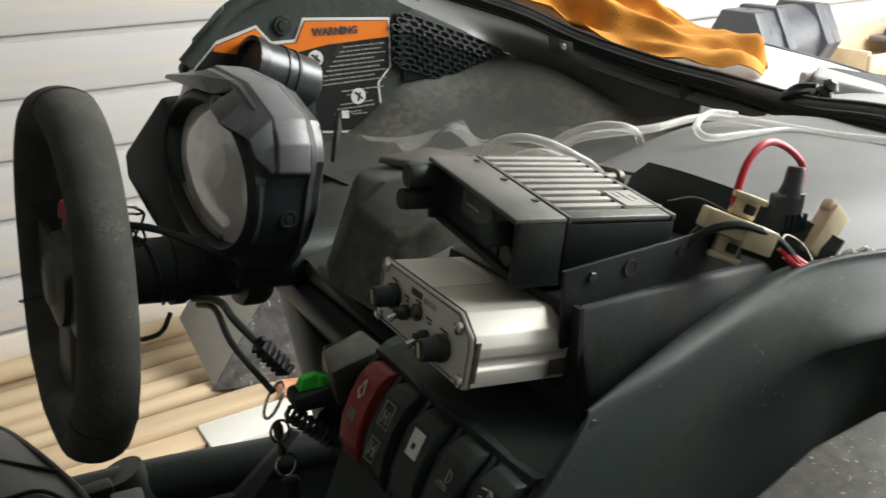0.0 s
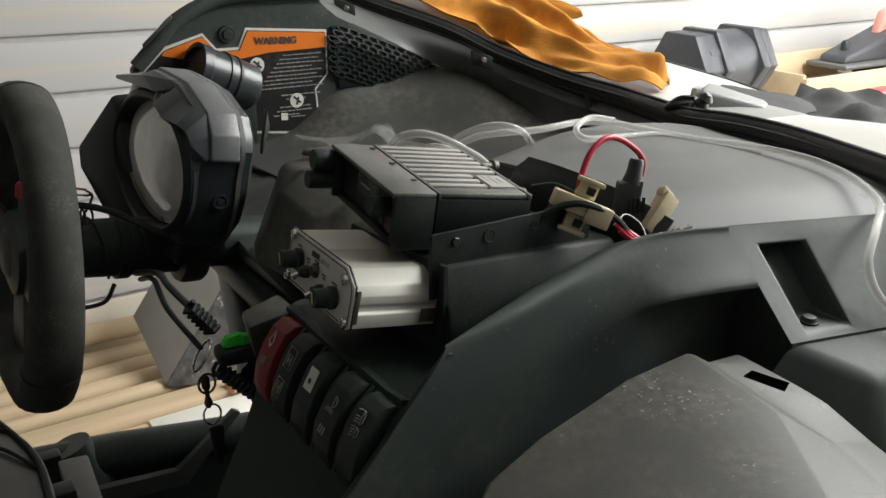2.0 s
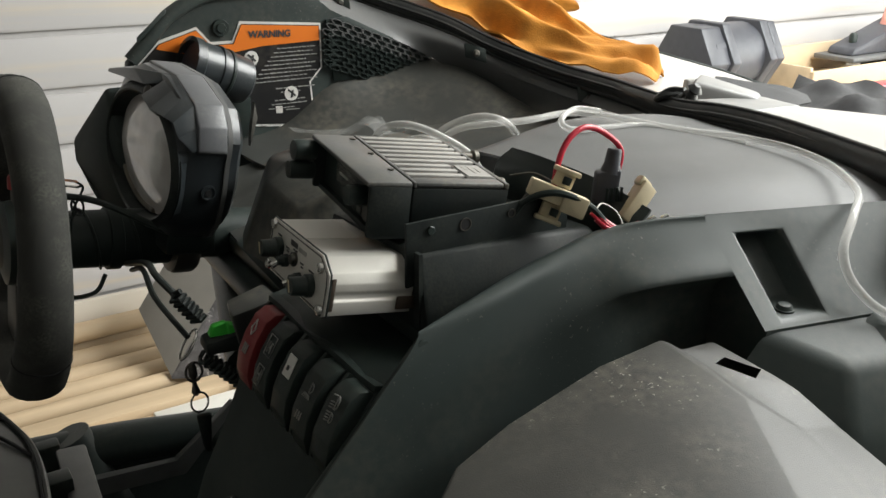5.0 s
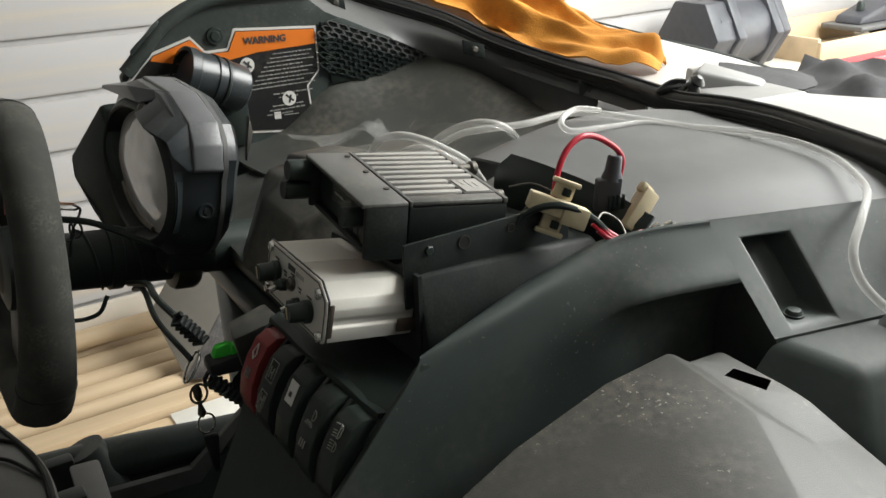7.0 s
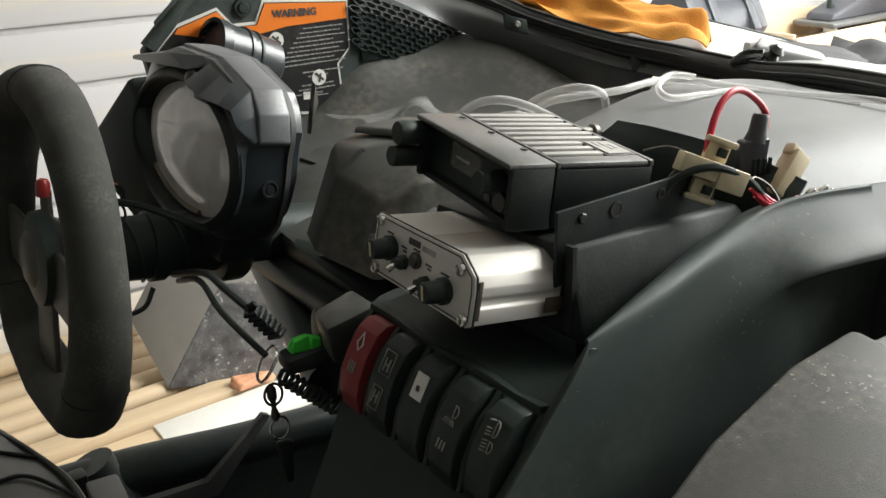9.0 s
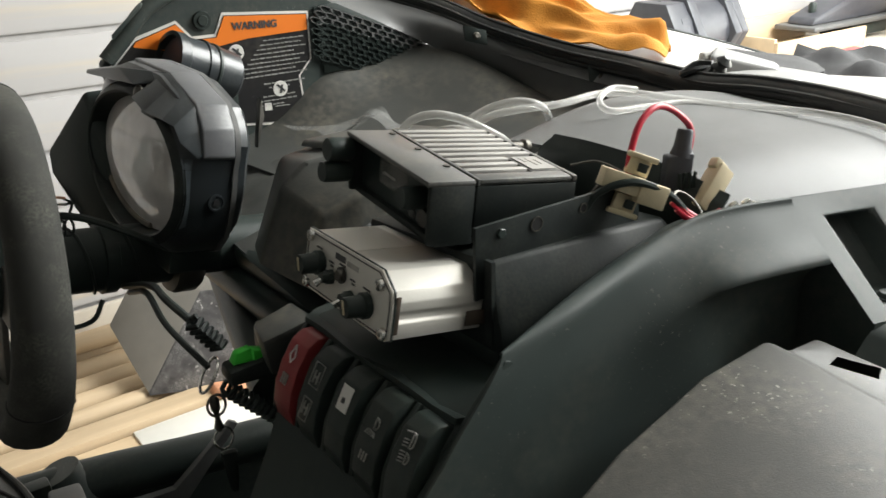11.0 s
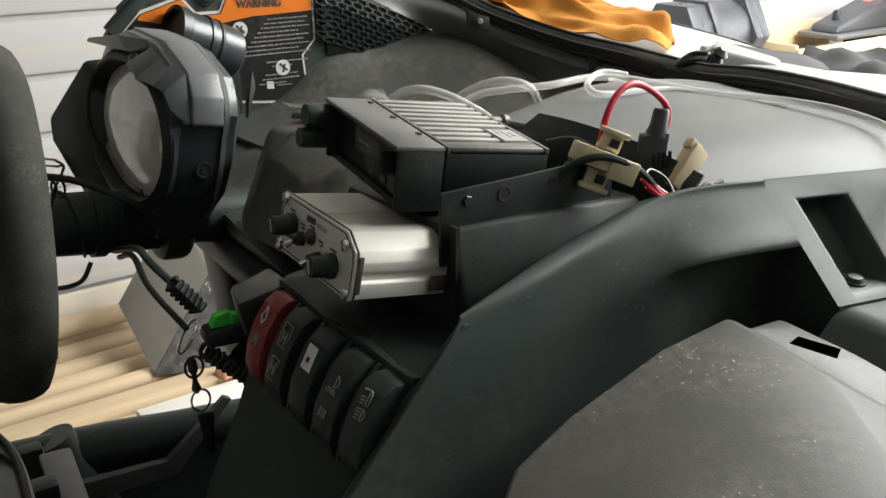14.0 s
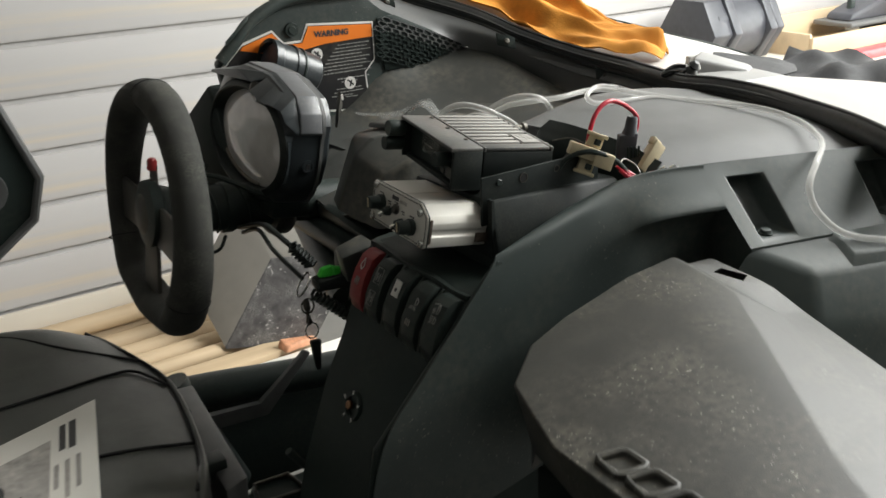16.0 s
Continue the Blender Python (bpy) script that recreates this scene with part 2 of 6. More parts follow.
def hexa(corners, bev=0.0, seg=2):
    """A block from eight corners: four of one end, then the matching four of the other."""
    bm = bmesh.new()
    v = [bm.verts.new(c) for c in corners]
    for f in ((0, 1, 2, 3), (4, 7, 6, 5), (0, 4, 5, 1), (1, 5, 6, 2), (2, 6, 7, 3), (3, 7, 4, 0)):
        bm.faces.new([v[i] for i in f])
    if bev:
        bmesh.ops.bevel(bm, geom=list(bm.edges), offset=bev, segments=seg, profile=0.5, affect="EDGES")
    return bm


def box(f0, f1, l0, l1, z0, z1, bev=0.0, seg=2):
    return hexa([(f0, l0, z0), (f1, l0, z0), (f1, l1, z0), (f0, l1, z0), (f0, l0, z1), (f1, l0, z1), (f1, l1, z1), (f0, l1, z1)], bev, seg)


def obox(o, a, b, c, bev=0.0, seg=2):
    """A block from a corner and its three edges."""
    o, a, b, c = Vector(o), Vector(a), Vector(b), Vector(c)
    return hexa([o, o + a, o + a + b, o + b, o + c, o + a + c, o + a + b + c, o + b + c], bev, seg)


def prism(poly, vec, bev=0.0, seg=2):
    """A flat outline pushed along vec."""
    bm = bmesh.new()
    vec = Vector(vec)
    n = len(poly)
    a = [bm.verts.new(p) for p in poly]
    b = [bm.verts.new(Vector(p) + vec) for p in poly]
    bm.faces.new(a)
    bm.faces.new(b[::-1])
    for i in range(n):
        bm.faces.new((a[i], b[i], b[(i + 1) % n], a[(i + 1) % n]))
    if bev:
        bmesh.ops.bevel(bm, geom=list(bm.edges), offset=bev, segments=seg, profile=0.5, affect="EDGES")
    return bm


def spline(points, n=6):
    p = [Vector(q) for q in points]
    if len(p) < 3:
        return p
    p = [2 * p[0] - p[1]] + p + [2 * p[-1] - p[-2]]
    out = []
    for i in range(1, len(p) - 2):
        for k in range(n):
            t = k / n
            a, b, c, d = p[i - 1 : i + 3]
            out.append(0.5 * (2 * b + (c - a) * t + (2 * a - 5 * b + 4 * c - d) * t * t + (3 * b - a - 3 * c + d) * t ** 3))
    return out + [p[-2]]


def tube(points, r, seg=10, n=6, smooth=True, closed=False):
    """A round bar along a curve; r is one radius, or one for each end."""
    p = spline(points, n) if smooth and len(points) > 2 else [Vector(q) for q in points]
    if closed:
        p = p[:-1] if (p[0] - p[-1]).length < 1e-6 else p
    r0, r1 = r if isinstance(r, tuple) else (r, r)
    bm = bmesh.new()
    rings, up = [], None
    for i, q in enumerate(p):
        if closed:
            d = (p[(i + 1) % len(p)] - p[i - 1]).normalized()
        else:
            d = (p[min(i + 1, len(p) - 1)] - p[max(i - 1, 0)]).normalized()
        if up is None:
            up = d.orthogonal().normalized()
        up = (up - d * up.dot(d)).normalized()
        side = d.cross(up)
        rad = r0 + (r1 - r0) * i / max(1, len(p) - 1)
        rings.append([bm.verts.new(q + rad * (math.cos(a) * up + math.sin(a) * side)) for a in (2 * math.pi * k / seg for k in range(seg))])
    for i in range(len(rings) - (0 if closed else 1)):
        a, b = rings[i], rings[(i + 1) % len(rings)]
        off = 0
        if closed and i == len(rings) - 1:
            off = min(range(seg), key=lambda s: (a[0].co - b[s].co).length)
        for k in range(seg):
            bm.faces.new((a[k], a[(k + 1) % seg], b[(k + 1 + off) % seg], b[(k + off) % seg]))
    if not closed:
        bm.faces.new(rings[0][::-1])
        bm.faces.new(rings[-1])
    return bm


def lathe(at, axis, profile, seg=24):
    """A turned part: profile of (distance along axis, radius)."""
    at, axis = Vector(at), Vector(axis).normalized()
    u = axis.orthogonal().normalized()
    w = axis.cross(u)
    bm = bmesh.new()
    rings = []
    for d, r in profile:
        rings.append([bm.verts.new(at + axis * d + max(r, 1e-5) * (math.cos(a) * u + math.sin(a) * w)) for a in (2 * math.pi * k / seg for k in range(seg))])
    for a, b in zip(rings, rings[1:]):
        for k in range(seg):
            bm.faces.new((a[k], a[(k + 1) % seg], b[(k + 1) % seg], b[k]))
    bm.faces.new(rings[0][::-1])
    bm.faces.new(rings[-1])
    return bm


def sheet(rows, thick, nu=5, nv=5, rough=0.0):
    """A smooth panel through rows of points, with thickness away from its upper side."""
    rows = [spline(r, nu) for r in rows]
    cols = [spline([r[j] for r in rows], nv) for j in range(len(rows[0]))]
    bm = bmesh.new()
    g = [[bm.verts.new(p) for p in c] for c in cols]
    if rough:
        for c in g:
            for v in c:
                v.co.z += rough * noise.noise(v.co * 22)
    for a, b in zip(g, g[1:]):
        for k in range(len(a) - 1):
            bm.faces.new((a[k], b[k], b[k + 1], a[k + 1]))
    bmesh.ops.recalc_face_normals(bm, faces=bm.faces)
    if sum(f.normal.z for f in bm.faces) < 0:
        bmesh.ops.reverse_faces(bm, faces=bm.faces)
    bmesh.ops.solidify(bm, geom=list(bm.faces), thickness=thick)
    return bm


def facets(verts, faces, thick=0.003, bev=0.0, seg=3):
    """A folded panel of flat faces with rounded folds and thickness."""
    bm = bmesh.new()
    v = {k: bm.verts.new(p) for k, p in verts.items()}
    for f in faces:
        bm.faces.new([v[k] for k in f.split()])
    bmesh.ops.recalc_face_normals(bm, faces=bm.faces)
    if bev:
        inner = [e for e in bm.edges if len(e.link_faces) == 2]
        bmesh.ops.bevel(bm, geom=inner, offset=bev, segments=seg, profile=0.5, affect="EDGES", clamp_overlap=True)
    if sum(f.normal.z * f.calc_area() for f in bm.faces) < 0:
        bmesh.ops.reverse_faces(bm, faces=bm.faces)
    if thick:
        bmesh.ops.solidify(bm, geom=list(bm.faces), thickness=thick)
    return bm


def text_part(name, words, size, m, mat, parent, depth=0.0004, bold=0.0):
    """Raised lettering; m places its baseline in the vehicle's frame."""
    cu = bpy.data.curves.new(name, "FONT")
    cu.body, cu.size, cu.extrude, cu.align_x, cu.align_y, cu.offset = words, size, depth, "CENTER", "CENTER", bold
    tmp = bpy.data.objects.new(name, cu)
    scene.collection.objects.link(tmp)
    me = bpy.data.meshes.new_from_object(tmp.evaluated_get(bpy.context.evaluated_depsgraph_get()))
    bpy.data.objects.remove(tmp)
    me.transform(Matrix.Translation(-BASE[parent.name]) @ m)
    me.materials.clear()
    me.materials.append(mat)
    ob = new(name, me)
    ob.parent = parent
    BASE[ob.name] = BASE[parent.name]
    return ob


def basis(o, right, up):
    """A placing matrix with its x along right and its y along up."""
    x = Vector(right).normalized()
    z = x.cross(Vector(up)).normalized()
    y = z.cross(x)
    m = Matrix((x, y, z)).transposed().to_4x4()
    m.translation = Vector(o)
    return m


# ---- the room ----
WALL_L, CEIL = 2.25, 2.75
solo("floor", box(-4.2, 6.2, -3.7, 2.45, -0.1, 0.0), M_FLOOR, "grey concrete garage floor with dust", "floor", "structure")
# The ceiling has an added, unseen opening for the top light over the bonnet.
solo("ceiling", join(box(-4.2, 1.7, -3.7, 2.45, CEIL, CEIL + 0.1), box(4.7, 6.2, -3.7, 2.45, CEIL, CEIL + 0.1), box(1.7, 4.7, -3.7, -1.8, CEIL, CEIL + 0.1), box(1.7, 4.7, 0.8, 2.45, CEIL, CEIL + 0.1)), M_CEIL, "plain white garage ceiling", "ceiling", "structure")
# Out-of-view wall, kept dark so that little light bounces from this side.
solo("wall_right", box(-4.2, 6.2, -3.7, -3.55, 0, CEIL), M_DIM, "unseen dark grey side wall that limits fill light", "wall", "structure")
# End walls with a wide door opening each.
solo("wall_front", join(box(6.05, 6.2, -3.55, -2.9, 0, CEIL), box(6.05, 6.2, 1.1, 2.25, 0, CEIL), box(6.05, 6.2, -2.9, 1.1, 2.5, CEIL)),
     M_CEIL, "white end wall round an open garage door", "wall", "structure")
solo("wall_rear", box(-4.2, -4.05, -3.55, 2.25, 0, CEIL), M_DIM, "unseen dark grey rear wall that limits fill light", "wall", "structure")
wall_left = solo("wall_left", box(-4.2, 6.2, WALL_L + 0.012, WALL_L + 0.2, 0, CEIL), M_GROOVE,
                 "wall of white horizontal boards with grey gaps and beige stains", "wall", "structure", base=(0, WALL_L, 0))
# Boards of the long wall, 0.17 m apart, each with a rounded lower lip.
board = None
for k in range(16):
    z0 = 0.016 + 0.17 * k
    if board is None:
        bm = prism([(-4.1, WALL_L + 0.012, 0.020), (-4.1, WALL_L + 0.012, 0.17), (-4.1, WALL_L + 0.004, 0.17), (-4.1, WALL_L - 0.003, 0.030), (-4.1, WALL_L + 0.002, 0.020)], (10.1, 0, 0))
        board = part("board", bm, M_WALL, wall_left)
        board.location.z = z0
    else:
        ob = new("board", board.data)
        ob.parent = wall_left
        ob.location.z = z0

# ---- the vehicle ----
buggy = thing("off_road_buggy", (0.2, 0.2, 0.0), "dark grey off-road buggy with its dash stripped open", "vehicle")

# Dash cover: a rounded ridge over a dark arch, and the steep flank with two pockets.
dash = part("dash_cover", facets({
    "a3": (0.299, -0.101, 1.1715), "e3": (0.299, -0.1265, 1.1820), "q3": (0.291, -0.205, 1.116), "v3": (0.288, -0.200, 0.960),
    "a4": (0.600, -0.203, 1.170), "e4": (0.600, -0.228, 1.180), "q4": (0.570, -0.268, 1.112), "v4": (0.570, -0.262, 0.960),
}, ["a3 a4 e4 e3", "q3 q4 v4 v3"], thick=0, bev=0.004), M_GREY, buggy, "dark grey moulded plastic dash cover")
part("arch_end", facets({
    "f0": (0.2935, -0.1665, 1.1470), "q": (0.2905, -0.2045, 1.1145), "v": (0.287, -0.199, 0.960), "i0": (0.300, -0.128, 1.150), "i1": (0.302, -0.140, 1.110), "i3": (0.295, -0.145, 0.960),
}, ["f0 q i1 i0", "q v i3 i1"], thick=0), M_GREY, buggy)
part("ridge", sheet([
    [(0.050, -0.104, 1.136), (0.100, -0.098, 1.148), (0.144, -0.093, 1.158), (0.182, -0.089, 1.164), (0.223, -0.086, 1.170), (0.259, -0.091, 1.171), (0.2995, -0.101, 1.1715)],
    [(0.048, -0.109, 1.140), (0.100, -0.104, 1.152), (0.144, -0.100, 1.161), (0.182, -0.100, 1.170), (0.223, -0.1035, 1.1785), (0.259, -0.1128, 1.1818), (0.2995, -0.1263, 1.1820)],
    [(0.046, -0.1110, 1.136), (0.100, -0.112, 1.147), (0.144, -0.109, 1.157), (0.183, -0.108, 1.165), (0.223, -0.1095, 1.1740), (0.259, -0.1188, 1.1773), (0.2990, -0.1319, 1.1774)],
    [(0.034, -0.114, 1.124), (0.098, -0.115, 1.130), (0.144, -0.114, 1.142), (0.186, -0.118, 1.152), (0.222, -0.1280, 1.1590), (0.2585, -0.1382, 1.1625), (0.2965, -0.1501, 1.1622)],
    [(0.010, -0.116, 1.100), (0.092, -0.119, 1.106), (0.144, -0.122, 1.120), (0.190, -0.1320, 1.137), (0.221, -0.1462, 1.1455), (0.258, -0.1576, 1.1475), (0.2935, -0.1677, 1.1475)],
    [(-0.004, -0.117, 1.085), (0.088, -0.122, 1.085), (0.144, -0.126, 1.102), (0.191, -0.1340, 1.129), (0.223, -0.1400, 1.139), (0.260, -0.1480, 1.1410), (0.296, -0.158, 1.1410)],
    [(-0.040, -0.118, 1.046), (0.065, -0.126, 1.050), (0.142, -0.132, 1.075), (0.192, -0.136, 1.108), (0.225, -0.136, 1.120), (0.262, -0.140, 1.122), (0.298, -0.146, 1.122)],
    [(-0.086, -0.118, 0.988), (0.030, -0.130, 1.000), (0.130, -0.140, 1.030), (0.192, -0.146, 1.060), (0.225, -0.143, 1.070), (0.262, -0.145, 1.070), (0.298, -0.147, 1.070)],
    [(-0.112, -0.118, 0.880), (0.000, -0.142, 0.900), (0.115, -0.150, 0.930), (0.192, -0.150, 0.950), (0.225, -0.150, 0.960), (0.262, -0.150, 0.960), (0.298, -0.150, 0.960)],
], 0.002), M_GREY, buggy, "rounded dark grey ridge of the dash over a hollow", sharp=44)


def flank(f, s):
    """A place on the steep flank: f forward, s from its upper edge (0) to its lower edge (1)."""
    u0 = Vector((0.297, -0.1255, 1.182)).lerp(Vector((0.600, -0.228, 1.180)), (f - 0.297) / 0.303)
    u1 = Vector((0.291, -0.205, 1.116)).lerp(Vector((0.570, -0.268, 1.112)), (f - 0.291) / 0.279)
    return u0.lerp(u1, s)


def flank_panel():
    bm = bmesh.new()
    edges = [0.2955, 0.315, 0.354, 0.464, 0.505, 0.600]
    rows = [0.0, 0.20, 0.94, 1.0]
    shift = lambda f, s: flank(f - 0.010 * s + 0.004, s)
    g = [[bm.verts.new(shift(f, s)) for s in rows] for f in edges]
    for i in range(5):
        for j in range(3):
            if j == 1 and i in (1, 3):
                continue
            bm.faces.new((g[i][j], g[i + 1][j], g[i + 1][j + 1], g[i][j + 1]))
    for i in (1, 3):
        rim = [g[i][1], g[i + 1][1], g[i + 1][2], g[i][2]]
        deep = [bm.verts.new(rim[0].co + Vector((0.003, 0.026, -0.004))), bm.verts.new(rim[1].co + Vector((-0.003, 0.026, -0.004))),
                bm.verts.new(rim[2].co + Vector((0.0, 0.034, 0.001))), bm.verts.new(rim[3].co + Vector((0.002, 0.034, 0.001)))]
        for k in range(4):
            bm.faces.new((rim[k], rim[(k + 1) % 4], deep[(k + 1) % 4], deep[k]))
        bm.faces.new(deep)
    bmesh.ops.recalc_face_normals(bm, faces=bm.faces)
    inner = [e for e in bm.edges if len(e.link_faces) == 2 and e.calc_face_angle(0) > 0.3]
    bmesh.ops.bevel(bm, geom=inner, offset=0.0036, segments=3, profile=0.5, affect="EDGES", clamp_overlap=True)
    return bm


part("pocket_panel", flank_panel(), M_GREY, buggy, "dark grey flank with two moulded bolt pockets", sharp=18)
for f in (0.330, 0.482):
    c = flank(f - 0.006, 0.94)
    part("bolt", lathe(c + Vector((0.002, 0.015, -0.001)), (0, -0.05, 1), [(0, 0.008), (0.003, 0.008), (0.003, 0.0065), (0.006, 0.005), (0.0065, 0.001)], 16), M_GREY, buggy)

# Top cover between the ridge and the seal.
part("top_cover", sheet([
    [(0.272, -0.096, 1.1597), (0.350, -0.124, 1.1640), (0.440, -0.162, 1.1680), (0.600, -0.232, 1.1680)],
    [(0.276, -0.040, 1.1794), (0.360, -0.060, 1.1849), (0.450, -0.085, 1.1848), (0.590, -0.130, 1.1780)],
    [(0.270, 0.040, 1.1830), (0.380, 0.020, 1.1898), (0.480, 0.000, 1.1873), (0.585, -0.020, 1.1758)],
    [(0.262, 0.110, 1.1820), (0.380, 0.110, 1.1950), (0.490, 0.090, 1.1900), (0.580, 0.070, 1.1760)],
    [(0.262, 0.138, 1.1740), (0.385, 0.150, 1.1890), (0.500, 0.140, 1.1870), (0.590, 0.120, 1.1740)],
    [(0.270, 0.165, 1.1300), (0.390, 0.190, 1.1500), (0.510, 0.185, 1.1550), (0.600, 0.160, 1.1550)],
], 0.003), M_COVER, buggy, "smooth mid-grey plastic cowl top")
part("cover_lip", sheet([
    [(0.272, -0.098, 1.183), (0.262, -0.050, 1.196), (0.258, 0.020, 1.200), (0.262, 0.070, 1.197)],
    [(0.258, -0.100, 1.165), (0.250, -0.050, 1.172), (0.246, 0.020, 1.176), (0.250, 0.080, 1.176)],
    [(0.262, -0.105, 1.110), (0.258, -0.050, 1.110), (0.254, 0.020, 1.110), (0.256, 0.085, 1.110)],
], 0.003), M_BLACK, buggy, "black curved lip of the cowl")

# Lower fender past the flank.
part("side_shroud", facets({
    "a": (0.290, -0.204, 1.114), "b": (0.600, -0.270, 1.110), "c": (0.330, -0.250, 1.096), "d": (0.640, -0.330, 1.085),
    "e": (0.318, -0.272, 1.052), "f": (0.640, -0.385, 1.020), "g": (0.300, -0.300, 0.930), "h": (0.640, -0.420, 0.900),
    "i": (0.255, -0.200, 1.070), "j": (0.250, -0.215, 0.930),
}, ["a b d c", "c d f e", "e f h g", "i a c e", "i e g j"], thick=0, bev=0.008), M_GREY, buggy, "dark grey lower shroud in shade")
part("shroud_boss", hexa([(0.330, -0.226, 1.092), (0.620, -0.288, 1.088), (0.650, -0.345, 1.060), (0.356, -0.268, 1.074),
                          (0.392, -0.226, 1.116), (0.620, -0.278, 1.114), (0.650, -0.335, 1.094), (0.384, -0.256, 1.104)], 0.003), M_GREY, buggy)

# Storage lid with its slot and the raised letters on its rear edge.
lid = part("glove_box_lid", facets({
    "p0": (0.210, -0.176, 1.120), "p1": (0.156, -0.171, 1.112), "p2": (0.071, -0.180, 1.100), "p3": (0.023, -0.191, 1.092), "p4": (-0.022, -0.225, 1.086),
    "p5": (-0.048, -0.304, 1.083), "p6": (-0.048, -0.500, 1.081), "m0": (0.208, -0.254, 1.112), "m1": (0.087, -0.437, 1.095), "m2": (0.024, -0.560, 1.084),
    "k0": (0.222, -0.184, 1.112), "k1": (0.220, -0.258, 1.105),
    "s0": (0.244, -0.202, 1.109), "s1": (0.232, -0.208, 1.108), "s2": (0.242, -0.235, 1.106), "s3": (0.254, -0.230, 1.107),
    "t0": (0.257, -0.184, 1.109), "t1": (0.261, -0.254, 1.103), "t2": (0.262, -0.290, 1.090), "t3": (0.234, -0.384, 1.086), "t4": (0.180, -0.560, 1.076),
    "n2": (0.226, -0.285, 1.098), "n3": (0.190, -0.409, 1.086), "n4": (0.135, -0.560, 1.070),
    "x0": (0.268, -0.186, 1.060), "x1": (0.268, -0.262, 1.055), "x2": (0.269, -0.294, 1.030), "x3": (0.243, -0.390, 1.020), "x4": (0.190, -0.565, 1.010),
    "z0": (0.200, -0.168, 0.960), "z1": (0.150, -0.165, 0.950), "z2": (0.070, -0.172, 0.950), "z3": (0.035, -0.180, 0.950), "z4": (0.010, -0.215, 1.000), "z5": (-0.005, -0.290, 1.000), "z6": (-0.005, -0.500, 1.000),
}, ["p0 p1 p2 p3 p4 p5 p6 m2 m1 m0", "p0 k0 k1 m0", "m0 k1 n2", "m0 n2 n3 m1", "m1 n3 n4 m2", "k0 k1 s1 s0", "k1 n2 t2 t1 s2 s1", "k0 s0 t0", "s3 s2 t1", "s0 s3 t1 t0", "n2 n3 t3 t2", "n3 n4 t4 t3",
    "t0 t1 x1 x0", "t1 t2 x2 x1", "t2 t3 x3 x2", "t3 t4 x4 x3", "p0 z0 z1 p1", "p1 z1 z2 p2", "p2 z2 z3 p3", "p3 z3 z4 p4", "p4 z4 z5 p5", "p5 z5 z6 p6", "p0 k0 t0 x0 z0"],
    thick=0, bev=0.0034), M_LID, buggy, "dusty grey plastic glove box lid with a slot")
part("slot_liner", hexa([(0.250, -0.192, 1.085), (0.266, -0.230, 1.085), (0.240, -0.243, 1.085), (0.225, -0.204, 1.085),
                         (0.250, -0.192, 1.092), (0.266, -0.230, 1.092), (0.240, -0.243, 1.092), (0.225, -0.204, 1.092)]), M_BLACK, buggy)
# The maker's letters, drawn as plain rounded bars.
for l0, wide in ((-0.335, 0.024), (-0.364, 0.023), (-0.392, 0.023)):
    o = Vector((-0.036, l0, 1.0838))
    ring4 = [o + Vector(q) for q in ((0.001, -0.003, 0.001), (0.004, 0, 0.001), (0.020, -0.006, 0.003), (0.023, -0.010, 0.003), (0.023, -wide - 0.003, 0.003), (0.020, -wide - 0.005, 0.003), (0.004, -wide, 0.001), (0.001, -wide + 0.003, 0.001))]
    part("raised_bar", tube(ring4, 0.0032, 8, closed=True, smooth=False), M_LID, buggy)


# Centre console: leaning face with five switches.
PROFILE = [(0.016, 1.104), (0.004, 1.090), (-0.012, 1.060), (-0.030, 1.015), (-0.055, 0.965), (-0.090, 0.870), (-0.125, 0.740)]


def console_point(z, out=0.0):
    for (f0, z0), (f1, z1) in zip(PROFILE, PROFILE[1:]):
        if z1 <= z <= z0:
            t = (z - z0) / (z1 - z0)
            n = Vector((z1 - z0, 0, f0 - f1)).normalized()
            n = n if n.x < 0 else -n
            return Vector((f0 + (f1 - f0) * t, 0, z)) + n * out
    return Vector((PROFILE[-1][0], 0, z))


bm = bmesh.new()
front = [[bm.verts.new((f, l, z)) for f, z in PROFILE] for l in (0.070, 0.062, -0.102, -0.112)]
for v in front[0] + front[3]:
    v.co.x += 0.012
back = [[bm.verts.new((0.075, l, z)) for f, z in PROFILE] for l in (0.070, -0.112)]
cols = [back[0]] + front + [back[1]]
for a, b in zip(cols, cols[1:]):
    for k in range(len(PROFILE) - 1):
        bm.faces.new((a[k], a[k + 1], b[k + 1], b[k]))
bm.faces.new([c[0] for c in cols])
part("console", bm, M_BLACK, buggy, "black plastic switch console", sharp=50)
part("console_ledge", sheet([
    [(0.014, 0.068, 1.106), (0.014, 0.000, 1.106), (0.016, -0.106, 1.106)],
    [(0.060, 0.090, 1.100), (0.060, 0.000, 1.096), (0.060, -0.106, 1.100)],
    [(0.260, 0.110, 1.100), (0.260, 0.000, 1.090), (0.260, -0.106, 1.110)],
], 0.004, rough=0.003), M_BLACK, buggy, "dusty dark ledge behind the switches")
part("console_side", prism([(0.048, -0.107, 1.136), (-0.092, -0.107, 0.985), (-0.118, -0.107, 0.84), (-0.125, -0.107, 0.74), (0.10, -0.107, 0.74), (0.10, -0.107, 1.12)], (0, -0.006, 0), 0.002), M_BLACK, buggy)

